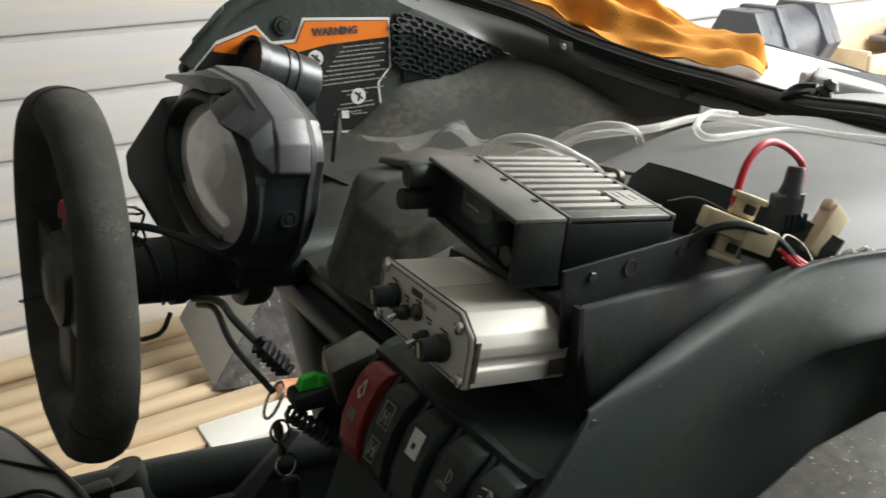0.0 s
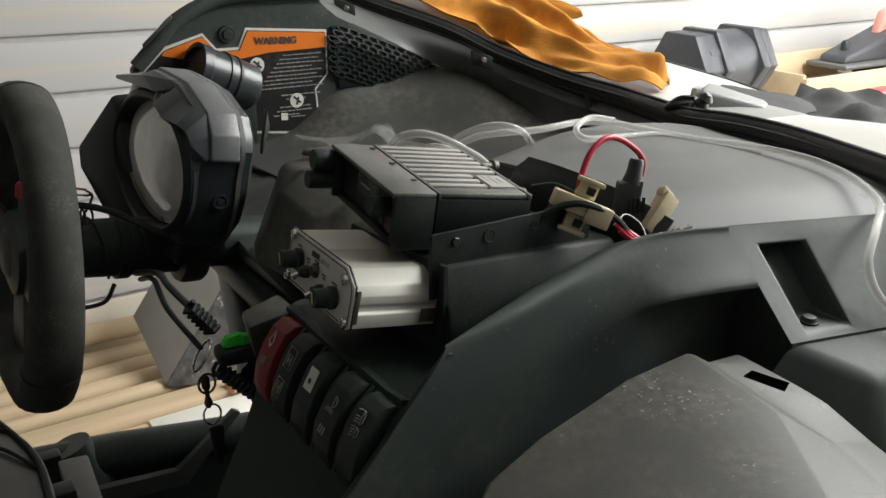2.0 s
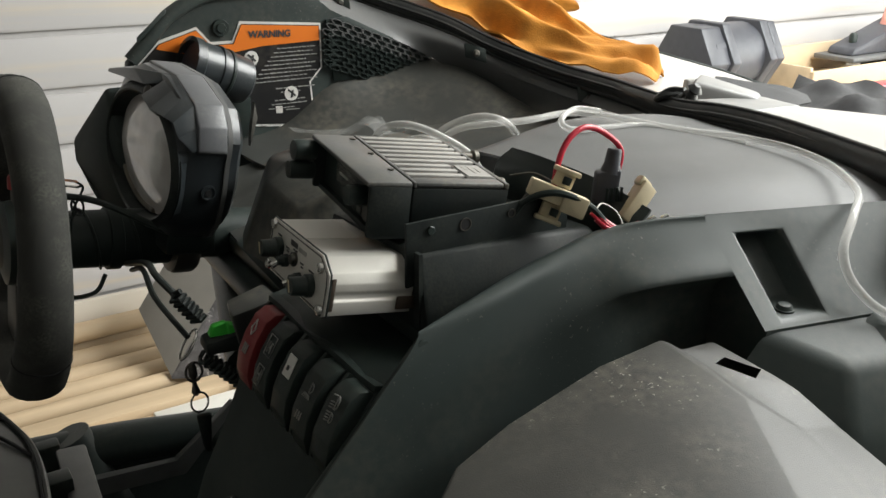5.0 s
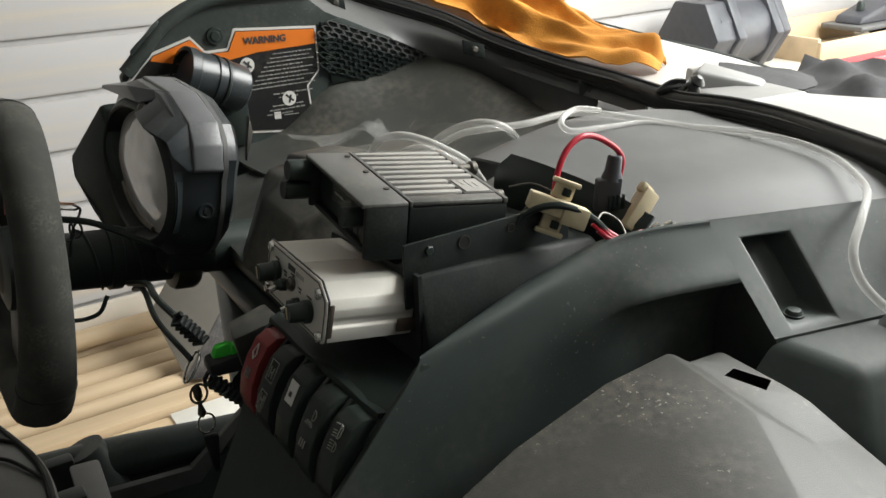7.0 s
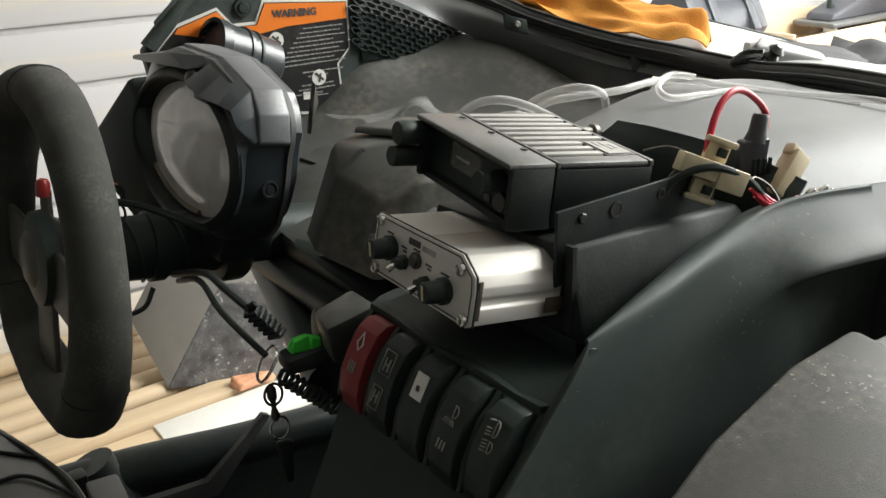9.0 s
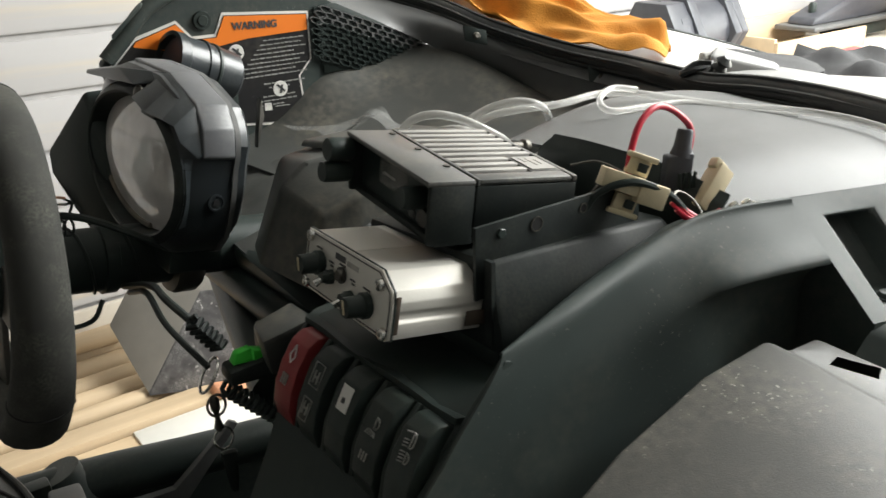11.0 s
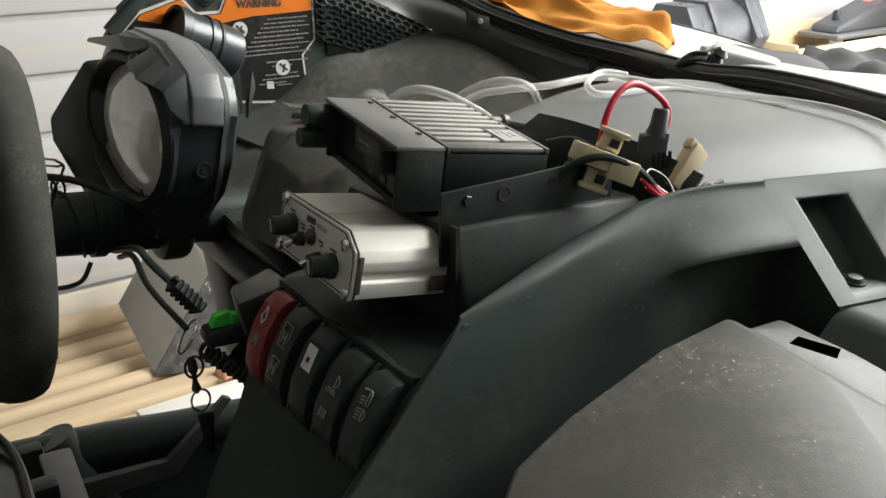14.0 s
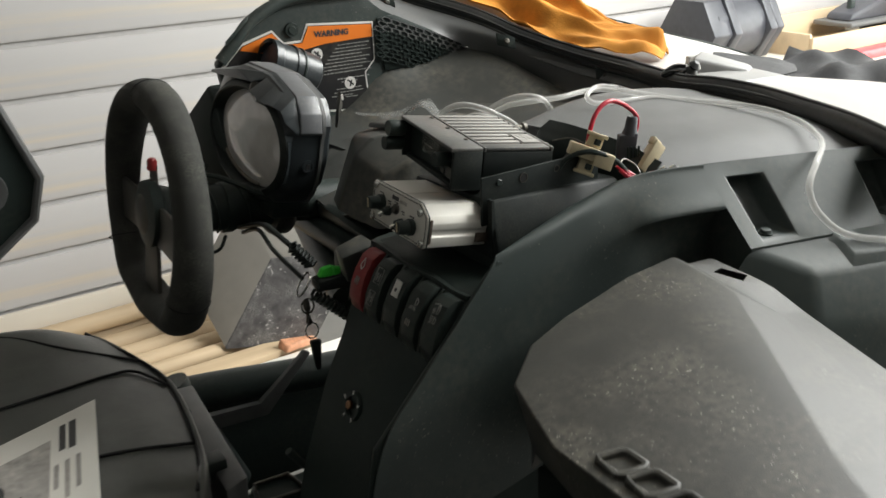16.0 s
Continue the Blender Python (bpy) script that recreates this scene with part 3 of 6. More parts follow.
SWITCH_L = [0.046, 0.012, -0.024, -0.059, -0.093]
for i, l in enumerate(SWITCH_L):
    mat_sw = M_RED if i == 0 else M_BLACK
    w = 0.0115
    prof = [console_point(1.102, 0.002), console_point(1.099, 0.008), console_point(1.092, 0.0118), console_point(1.080, 0.0125), console_point(1.066, 0.0120), console_point(1.054, 0.0085), console_point(1.044, 0.002)]
    prof += [console_point(1.044, -0.004), console_point(1.102, -0.004)]
    sw = part("rocker_switch", prism([(p.x, l - w, p.z) for p in prof], (0, 2 * w, 0), 0.0012), mat_sw, buggy,
              "red rocker switch" if i == 0 else "black rocker switch with white symbols")
    # Divider ribs stand between the switches.
    ribs = [l + 0.018] if i else [l + 0.017]
    for rl in ribs:
        pr = [console_point(1.102, 0.003), console_point(1.088, 0.007), console_point(1.064, 0.007), console_point(1.046, 0.003), console_point(1.046, -0.004), console_point(1.102, -0.004)]
        part("divider_rib", prism([(p.x, rl - 0.002, p.z) for p in pr], (0, 0.004, 0), 0.0008), M_BLACK, buggy)

    def mark(z, dl, wide, high, m, out=0.0128, lean=0.0):
        a, b = console_point(z - high / 2, out), console_point(z + high / 2, out)
        up = (b - a)
        n = Vector((-up.z, 0, up.x)).normalized()
        o = Vector((a.x, l + dl - wide / 2, a.z))
        part("symbol", obox(o, (0, wide, 0), up, n * 0.0006), m, sw)

    def stroke(pts, m=M_SYMBOL, r=0.00055, closed=False):
        out = [console_point(z, 0.0128) for dl, z in pts]
        part("symbol", tube([(p.x, l + dl, p.z) for p, (dl, z) in zip(out, pts)], r, 5, 1, closed=closed, smooth=False), m, sw)

    def lamp_outline(zc, dl, r):
        stroke([(dl - r * math.cos(t), zc + r * math.sin(t)) for t in (math.pi * (k / 6 - 0.5) for k in range(7))], closed=True)

    if i == 0:
        stroke([(0.0, 1.0905), (0.0034, 1.086), (0.0, 1.0815), (-0.0034, 1.086)], M_DECALWHITE, 0.0007, True)
        for dl in (-0.003, 0.0, 0.003):
            mark(1.071, dl, 0.0014, 0.007, M_SYMBOL)
    elif i == 1:
        for zc, hg, wd in ((1.0845, 0.0120, 0.0110), (1.0650, 0.0120, 0.0095)):
            stroke([(-wd / 2, zc - hg / 2), (wd / 2, zc - hg / 2), (wd / 2, zc + hg / 2), (-wd / 2, zc + hg / 2)], M_SYMBOL, 0.0006, True)
            for dl in (-0.0022, 0.0022):
                stroke([(dl, zc - hg * 0.32), (dl, zc + hg * 0.32)], M_SYMBOL, 0.0008)
            stroke([(-0.0022, zc), (0.0022, zc)], M_SYMBOL, 0.0008)
    elif i == 2:
        mark(1.0840, 0, 0.0115, 0.0125, M_DECALWHITE, 0.0126)
        mark(1.0840, 0, 0.0028, 0.003, M_INK, 0.0134)
    elif i == 3:
        lamp_outline(1.0850, -0.001, 0.0036)
        for k in range(5):
            stroke([(0.0005 - 0.0016 * (k - 2), 1.0805), (0.0012 - 0.0024 * (k - 2), 1.0775)])
        for k in range(3):
            mark(1.0660, -0.003 + 0.003 * k, 0.0012, 0.005, M_PRINT)
    else:
        for zc in (1.0800, 1.0885):
            lamp_outline(zc, -0.001, 0.0032)
            for k in range(4):
                stroke([(0.0008, zc - 0.0027 + 0.0018 * k), (0.0050, zc - 0.0035 + 0.0018 * k)])
part("column_shroud", hexa([(-0.006, 0.092, 1.052), (0.032, 0.092, 1.052), (0.032, 0.128, 1.052), (0.002, 0.124, 1.052),
                            (-0.012, 0.090, 1.085), (0.032, 0.088, 1.093), (0.032, 0.126, 1.093), (-0.006, 0.120, 1.087)], 0.004), M_TUB, buggy, "dusty grey block beside the switches")
# Power socket low on the console.
s = console_point(0.962, 0.0)
nrm = Vector((-0.93, 0, 0.36))
M_CONTACT = material("tarnished_copper", (0.36, 0.20, 0.11), 0.4, metal=0.8)
sock = part("power_socket", lathe((s.x, -0.002, s.z), nrm, [(0, 0.016), (0.004, 0.015), (0.004, 0.0105), (-0.006, 0.0105)], 20), M_BLACK, buggy)
part("contact", lathe((s.x - 0.002, 0.002, s.z), nrm, [(0, 0.0045), (0.003, 0.0045), (0.004, 0.0035)], 12), M_CONTACT, sock)
for a in (0.4, 1.6, 2.8, 4.2, 5.3):
    d = Vector((0.36 * math.sin(a), math.cos(a), 0.93 * math.sin(a)))
    c = Vector((s.x, -0.002, s.z)) + nrm * 0.0045 + d * 0.0125
    part("mark", obox(c, d * 0.004, nrm.cross(d) * 0.002, nrm * 0.0006), M_DECALWHITE, sock)

# Steering column, its clamp and the dark frame round it.
AX = Vector((0.99, 0, -0.14)).normalized()
HUB = Vector((-0.132, 0.372, 1.083))
column = part("steering_column", lathe(HUB, AX, [(0.030, 0.020), (0.034, 0.030), (0.085, 0.031), (0.086, 0.034), (0.098, 0.034), (0.099, 0.031), (0.150, 0.031), (0.152, 0.040), (0.178, 0.040), (0.180, 0.028), (0.340, 0.028)], 28), M_BLACK, buggy, "black steering column with clamp")
part("clamp", lathe(HUB + AX * 0.152, AX, [(0, 0.0405), (0.004, 0.043), (0.022, 0.043), (0.026, 0.0405)], 28), M_DARKMETAL, column)
for i, (a, b, r) in enumerate((((0.02, 0.15, 1.00), (0.16, 0.62, 0.97), 0.020), ((0.10, 0.20, 1.02), (0.20, 0.50, 1.04), 0.024), ((0.06, 0.14, 1.04), (0.10, 0.50, 1.00), 0.018))):
    part("frame_tube", tube([a, b], r, 14), M_BLACK, buggy)
part("dash_brace", hexa([(0.10, 0.115, 0.93), (0.30, 0.115, 0.93), (0.30, 0.36, 0.93), (0.10, 0.36, 0.98), (0.06, 0.115, 1.06), (0.30, 0.115, 1.07), (0.30, 0.40, 1.06), (0.08, 0.40, 1.06)], 0.01), M_BLACK, buggy)

# Tub under the stripped dash: floor, duct and left inner panel.
part("dash_tub", sheet([
    [(0.080, 0.100, 1.095), (0.200, 0.100, 1.090), (0.340, 0.150, 1.090), (0.620, 0.150, 1.150)],
    [(0.080, 0.250, 1.065), (0.200, 0.250, 1.085), (0.340, 0.260, 1.095), (0.620, 0.250, 1.140)],
    [(0.080, 0.400, 1.060), (0.200, 0.400, 1.080), (0.340, 0.400, 1.090), (0.590, 0.360, 1.130)],
    [(0.080, 0.560, 1.060), (0.200, 0.560, 1.075), (0.340, 0.540, 1.085), (0.530, 0.470, 1.130)],
], 0.004, rough=0.012), M_TUB, buggy, "dusty dark tub under the dash")
duct = part("air_duct", facets({
    "a": (0.044, 0.205, 1.095), "b": (0.070, 0.205, 1.158), "c": (0.094, 0.200, 1.178), "d": (0.150, 0.196, 1.180), "e": (0.260, 0.190, 1.178),
    "f": (0.078, 0.150, 1.145), "g": (0.110, 0.140, 1.160), "h": (0.260, 0.135, 1.160), "i": (0.062, 0.140, 1.085), "j": (0.100, 0.130, 1.085), "k": (0.260, 0.125, 1.085),
    "m": (0.100, 0.262, 1.168), "n": (0.152, 0.272, 1.172), "o": (0.260, 0.272, 1.168), "p": (0.066, 0.262, 1.090), "q": (0.150, 0.290, 1.085),
}, ["a b f i", "b c d g f", "d e h g", "i f g j", "j g h k", "b m c", "c m n d", "d n o e", "a p m b", "p q n m"], thick=0.003, bev=0.005), M_TUB, buggy, "angular dark air duct with a dusty top", sharp=30)
part("duct_mouth", obox((0.128, 0.196, 1.181), (0.050, -0.002, 0.001), (-0.010, 0.060, -0.006), (0.004, 0, 0.006), 0.002), M_TUB, duct)
D = 0.612
inner = part("inner_panel", prism([(0.070, D, 1.12), (0.056, D, 1.212), (0.085, D, 1.236), (0.118, D, 1.268), (0.178, D, 1.292), (0.320, D, 1.293), (0.345, D, 1.262), (0.440, D, 1.222), (0.530, D, 1.178), (0.53, D, 1.05), (0.07, D, 1.05)], (0, 0.02, 0), 0.004), M_GREY, buggy, "dark grey inner side panel with a warning decal")
part("panel_rim", tube([(0.060, D - 0.004, 1.216), (0.085, D - 0.004, 1.240), (0.118, D - 0.004, 1.272), (0.178, D - 0.004, 1.297), (0.250, D - 0.004, 1.300), (0.335, D - 0.004, 1.300)], 0.010, 10), M_GREY, inner)
part("panel_shoulder", sheet([
    [(0.330, 0.790, 1.316), (0.335, 0.680, 1.290), (0.345, 0.612, 1.258)],
    [(0.440, 0.690, 1.266), (0.435, 0.650, 1.245), (0.432, 0.610, 1.226)],
    [(0.535, 0.580, 1.226), (0.530, 0.560, 1.205), (0.530, 0.580, 1.174)],
    [(0.585, 0.470, 1.184), (0.585, 0.460, 1.160), (0.590, 0.480, 1.120)],
    [(0.612, 0.330, 1.160), (0.608, 0.330, 1.130), (0.605, 0.330, 1.090)],
], 0.004), M_COVER, buggy, "grey curved shoulder of the dash opening")

part("arch_hollow", sheet([
    [(0.180, 0.616, 1.092), (0.190, 0.570, 1.080), (0.200, 0.490, 1.078), (0.200, 0.400, 1.084)],
    [(0.262, 0.616, 1.108), (0.270, 0.566, 1.092), (0.280, 0.486, 1.080), (0.270, 0.400, 1.086)],
    [(0.345, 0.618, 1.164), (0.360, 0.560, 1.118), (0.360, 0.480, 1.087), (0.340, 0.400, 1.087)],
    [(0.430, 0.618, 1.172), (0.440, 0.560, 1.142), (0.440, 0.480, 1.105), (0.430, 0.380, 1.087)],
    [(0.530, 0.598, 1.182), (0.535, 0.530, 1.166), (0.530, 0.440, 1.130), (0.510, 0.340, 1.090)],
    [(0.596, 0.478, 1.132), (0.585, 0.420, 1.125), (0.580, 0.350, 1.110), (0.560, 0.280, 1.090)],
], 0.004), M_TUB, buggy, "smooth dark hollow over the wheel arch")

# Grille of slanted cells beside the decal.
vent = part("vent_grille", prism([(0.338, D, 1.252), (0.372, D, 1.255), (0.522, D, 1.186), (0.518, D, 1.176), (0.440, D, 1.163), (0.348, D, 1.163)], (0, -0.004, 0), 0.001), M_BLACK, buggy, "black vent grille")
for row in range(10):
    for colm in range(12):
        f = 0.340 + 0.0160 * colm + (0.0080 if row % 2 else 0)
        drop = 0.0072 * row
        z = 1.2490 - drop - 0.38 * max(0, f - 0.352)
        if f > 0.512 or z < 1.168 - 0.10 * max(0, 0.44 - f) + 0.14 * max(0, f - 0.440) or z > 1.248:
            continue
        y = D - 0.004
        hx = [(f + 0.0105 * math.cos(a), z + 0.0052 * math.sin(a) - 0.38 * 0.0105 * math.cos(a)) for a in (math.pi / 3 * q for q in range(6))]
        wide = 0.0011 if row < 3 else 0.0016
        bars = []
        for a, c in zip(hx, hx[1:] + hx[:1]):
            v = Vector((c[0] - a[0], 0, c[1] - a[1]))
            bars.append(obox((a[0], y, a[1]), v, (0, -0.0035, 0), Vector((-v.z, 0, v.x)).normalized() * wide))
        # Top three rows are coloured paler for the light on that edge.
        part("cell_rib", join(*bars), M_COVER if row < 3 else M_BLACK, vent)

# Warning decal.
decal = part("warning_decal", prism([(0.060, D, 1.205), (0.096, D, 1.238), (0.150, D, 1.253), (0.168, D, 1.232), (0.198, D, 1.232), (0.210, D, 1.257), (0.331, D, 1.248), (0.331, D, 1.185), (0.312, D, 1.165), (0.316, D, 1.118), (0.275, D, 1.104), (0.150, D, 1.120), (0.085, D, 1.160)], (0, -0.0012, 0)), M_DECALWHITE, inner, "warning decal, orange and black with white print")
part("decal_field", prism([(0.066, D - 0.0013, 1.204), (0.098, D - 0.0013, 1.2345), (0.149, D - 0.0013, 1.2495), (0.167, D - 0.0013, 1.2285), (0.199, D - 0.0013, 1.2285), (0.212, D - 0.0013, 1.2535), (0.328, D - 0.0013, 1.245), (0.328, D - 0.0013, 1.186), (0.309, D - 0.0013, 1.166), (0.313, D - 0.0013, 1.121), (0.275, D - 0.0013, 1.108), (0.152, D - 0.0013, 1.123), (0.088, D - 0.0013, 1.162)], (0, -0.0008, 0)), M_DECAL, inner)
part("decal_band", prism([(0.094, D - 0.0022, 1.228), (0.098, D - 0.0022, 1.2335), (0.149, D - 0.0022, 1.2485), (0.167, D - 0.0022, 1.2275), (0.199, D - 0.0022, 1.2275), (0.212, D - 0.0022, 1.2525), (0.327, D - 0.0022, 1.244), (0.327, D - 0.0022, 1.224), (0.240, D - 0.0022, 1.222), (0.167, D - 0.0022, 1.212), (0.120, D - 0.0022, 1.222)], (0, -0.0008, 0)), M_ORANGE, inner)
text_part("decal_word", "WARNING", 0.0128, basis((0.252, D - 0.0034, 1.2375), (1, 0, -0.03), (0, 0, 1)), M_INK, inner, bold=0.0004)
part("warning_triangle", prism([(0.134, D - 0.0032, 1.226), (0.150, D - 0.0032, 1.225), (0.143, D - 0.0032, 1.240)], (0, -0.0005, 0)), M_INK, inner)
RNG = random.Random(7)


def print_line(f0, f1, z):
    """A line of small print: short bars like words."""
    f, words = f0, []
    while f < f1 - 0.002:
        w = min(RNG.uniform(0.003, 0.010), f1 - f)
        words.append(obox((f, D - 0.0022, z), (w, 0, -0.0002), (0, -0.0005, 0), (0, 0, RNG.uniform(0.0013, 0.0018))))
        f += w + 0.0014
    part("print_line", join(*words), M_SYMBOL, inner)


for k in range(16):
    if k not in (9, 12):
        print_line(0.262 - 0.005 * (k % 9) + (0.012 if k > 10 else 0), (0.322, 0.316, 0.323, 0.305)[k % 4] - max(0, k - 8) * 0.003, 1.216 - 0.0056 * k)
for k in range(7):
    print_line(0.100 + 0.004 * k, 0.150 + 0.002 * k, 1.207 - 0.006 * k)
for f, z in ((0.223, 1.206), (0.280, 1.152)):
    part("pictogram", lathe((f, D - 0.0022, z), (0, -1, 0), [(0, 0.0105), (0.0006, 0.0105)], 20), M_DECALWHITE, inner)
    part("pictogram_bar", obox((f - 0.006, D - 0.0030, z + 0.005), (0.011, 0, -0.010), (0, -0.0004, 0), (0.002, 0, 0.002)), M_INK, inner)
    part("pictogram_bar", obox((f - 0.002, D - 0.0030, z - 0.006), (0.003, 0, 0.011), (0, -0.0004, 0), (0.003, 0, 0)), M_INK, inner)
part("print_block", obox((0.255, D - 0.0022, 1.126), (0.010, 0, -0.001), (0, -0.0005, 0), (0, 0, 0.010)), M_DECALWHITE, inner)
part("print_line", obox((0.270, D - 0.0022, 1.129), (0.022, 0, -0.001), (0, -0.0005, 0), (0, 0, 0.0012)), M_SYMBOL, inner)
part("panel_bolt", lathe((0.183, D - 0.001, 1.250), (0, -1, 0), [(0, 0.012), (0.003, 0.011), (0.003, 0.007), (0.005, 0.006)], 18), M_BLACK, inner)
part("panel_tab", prism([(0.080, D, 1.236), (0.118, D, 1.268), (0.108, D - 0.012, 1.274), (0.068, D - 0.012, 1.240)], (0, 0, 0.006), 0.001), M_GREY, inner)

# Black seal round the hood opening, with clips and a tie.
SEAL = [(0.280, 0.86, 1.345), (0.370, 0.780, 1.308), (0.460, 0.690, 1.268), (0.539, 0.600, 1.234), (0.580, 0.525, 1.204), (0.610, 0.410, 1.182), (0.612, 0.300, 1.177), (0.592, 0.220, 1.178), (0.574, 0.150, 1.180), (0.572, 0.080, 1.186), (0.572, 0.010, 1.186), (0.552, -0.072, 1.186), (0.520, -0.160, 1.187), (0.480, -0.260, 1.180)]
seal = part("edge_seal", tube(SEAL, 0.0145, 14), M_RUBBER, buggy, "black rubber edge seal")
part("seal_lip", tube([(f + 0.020, l + 0.006, z - 0.002) for f, l, z in SEAL], 0.009, 10), M_RUBBER, seal)
for df, dl, dz, r in ((-0.0130, -0.007, 0.0055, 0.0028), (-0.003, -0.002, 0.0142, 0.0026), (-0.0145, -0.008, -0.0055, 0.0024), (0.010, 0.004, 0.0105, 0.0022)):
    part("seal_rib", tube([(f + df, l + dl, z + dz) for f, l, z in SEAL], r, 6), M_RUBBER, seal)
part("seal_flange", sheet([[(f - 0.016, l - 0.012, z - 0.024) for f, l, z in SEAL[1:8]], [(f - 0.004, l - 0.002, z - 0.008) for f, l, z in SEAL[1:8]]], 0.004, nv=2), M_COVER, seal)
for c in ((0.518, 0.495, 1.207), (0.607, 0.346, 1.160), (0.395, 0.680, 1.268)):
    d = Vector((0.16, -0.13, -0.05)).normalized()
    o = Vector(c)
    clip = part("seal_clip", obox(o - d * 0.016 + Vector((0, -0.006, -0.010)), d * 0.032, (0.0, -0.003, 0.001), (0, 0.004, 0.020), 0.0015), M_GREY, buggy, "grey clip with a screw")
    part("screw", lathe(o + Vector((0, -0.008, 0.0)), (-0.2, -0.9, 0.3), [(0, 0.0055), (0.002, 0.0055), (0.004, 0.003)], 14), M_DARKMETAL, clip)
tie = thing("tape_tie", (0.588, 0.155, 1.188), "knot of black tape tied round the seal", "tape")
for k in range(4):
    a = k * 1.5
    part("tape_loop", tube([(0.588 + 0.017 * math.cos(t), 0.150 + 0.005 * k + 0.004 * math.sin(a + t), 1.180 + 0.018 * math.sin(t)) for t in (i * math.pi / 5 for i in range(10))], 0.003, 6, 3, closed=True), M_RUBBER, tie)
part("tape_knot", join(lathe((0.590, 0.150, 1.194), (0.1, -0.5, 0.8), [(0, 0.004), (0.005, 0.010), (0.010, 0.006), (0.014, 0.010), (0.020, 0.004)], 9), tube([(0.588, 0.150, 1.198), (0.572, 0.142, 1.190), (0.562, 0.137, 1.172)], 0.0026, 6), tube([(0.590, 0.154, 1.198), (0.572, 0.168, 1.196), (0.570, 0.182, 1.190), (0.586, 0.176, 1.200), (0.592, 0.158, 1.202)], 0.0040, 6)), M_RUBBER, tie)

# White hood beyond the seal, and its raised ends.
part("hood", sheet([
    [(0.300, 0.880, 1.330), (0.560, 0.900, 1.310), (0.800, 0.900, 1.262)],
    [(0.490, 0.690, 1.258), (0.660, 0.680, 1.244), (0.860, 0.690, 1.206)],
    [(0.592, 0.530, 1.200), (0.730, 0.490, 1.184), (0.895, 0.500, 1.180)],
    [(0.628, 0.390, 1.168), (0.780, 0.350, 1.160), (0.960, 0.400, 1.155)],
    [(0.610, 0.230, 1.162), (0.790, 0.230, 1.150), (1.005, 0.290, 1.128)],
], 0.006), M_WHITE, buggy, "white painted hood panel")
part("hood_nose", sheet([
    [(0.590, 0.090, 1.176), (0.700, 0.095, 1.182), (0.780, 0.090, 1.170)],
    [(0.580, 0.000, 1.176), (0.720, 0.010, 1.184), (0.830, 0.000, 1.170)],
    [(0.545, -0.120, 1.174), (0.720, -0.100, 1.182), (0.850, -0.100, 1.165)],
    [(0.500, -0.300, 1.165), (0.720, -0.300, 1.172), (0.900, -0.300, 1.150)],
], 0.006), M_WHITE, buggy, "white painted hood panel over the front")
part("hood_bulge", hexa([(0.620, 0.125, 1.150), (0.800, 0.110, 1.150), (0.845, 0.235, 1.150), (0.640, 0.225, 1.150),
                         (0.640, 0.140, 1.172), (0.770, 0.120, 1.172), (0.800, 0.200, 1.166), (0.690, 0.225, 1.170)], 0.006, 3), M_SCOOP, buggy, "light grey moulded intake scoop")
part("hood_scoop_wall", hexa([(0.696, 0.240, 1.150), (0.772, 0.178, 1.150), (0.826, 0.215, 1.150), (0.762, 0.280, 1.150),
                              (0.706, 0.246, 1.188), (0.768, 0.184, 1.170), (0.812, 0.215, 1.168), (0.752, 0.272, 1.192)], 0.006, 3), M_SCOOP, buggy, "raised wall of the grey scoop")
part("scoop_step", hexa([(0.716, 0.262, 1.150), (0.742, 0.262, 1.150), (0.744, 0.276, 1.150), (0.718, 0.276, 1.150), (0.718, 0.262, 1.186), (0.742, 0.262, 1.188), (0.744, 0.274, 1.188), (0.720, 0.274, 1.186)], 0.003), M_WHITE, buggy)
# Flat dark sheet on the hood, coloured as a shaded hollow.
part("hood_gap", sheet([
    [(0.800, 0.240, 1.166), (0.826, 0.300, 1.168), (0.850, 0.326, 1.168)],
    [(0.815, 0.196, 1.158), (0.900, 0.250, 1.156), (0.925, 0.290, 1.158)],
    [(0.870, 0.190, 1.146), (0.950, 0.225, 1.138), (1.010, 0.272, 1.134)],
], 0.003, rough=0.004), M_FABRIC, buggy, "dark sheet in place of the shaded hollow beside the hood edge")
# Dark sheet puts the gap's shade under the hood edge into colour.
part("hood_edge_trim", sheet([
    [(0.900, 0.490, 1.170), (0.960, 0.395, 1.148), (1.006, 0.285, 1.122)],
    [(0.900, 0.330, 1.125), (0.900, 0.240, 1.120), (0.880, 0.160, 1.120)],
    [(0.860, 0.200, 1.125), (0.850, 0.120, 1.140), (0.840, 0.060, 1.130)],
], 0.004, rough=0.01), M_BIN, buggy, "dark sheet for the shaded gap under the hood edge")
part("hood_edge_bead", tube([(0.805, 0.880, 1.260), (0.864, 0.690, 1.204), (0.900, 0.500, 1.178), (0.965, 0.400, 1.153), (1.010, 0.290, 1.126)], 0.004, 8), M_BLACK, buggy)

# Sill tube and floor pan seen past the seat.
part("sill_tube", tube([(-0.75, 0.72, 0.660), (-0.12, 0.72, 0.612), (0.16, 0.72, 0.570), (0.55, 0.72, 0.515)], 0.034, 16), M_BLACK, buggy, "black round cage tube along the sill")
part("sill_panel", hexa([(-0.75, 0.700, 0.36), (0.60, 0.700, 0.36), (0.60, 0.725, 0.36), (-0.75, 0.725, 0.36), (-0.75, 0.700, 0.655), (0.55, 0.700, 0.515), (0.55, 0.725, 0.515), (-0.75, 0.725, 0.655)], 0.006), M_BLACK, buggy)
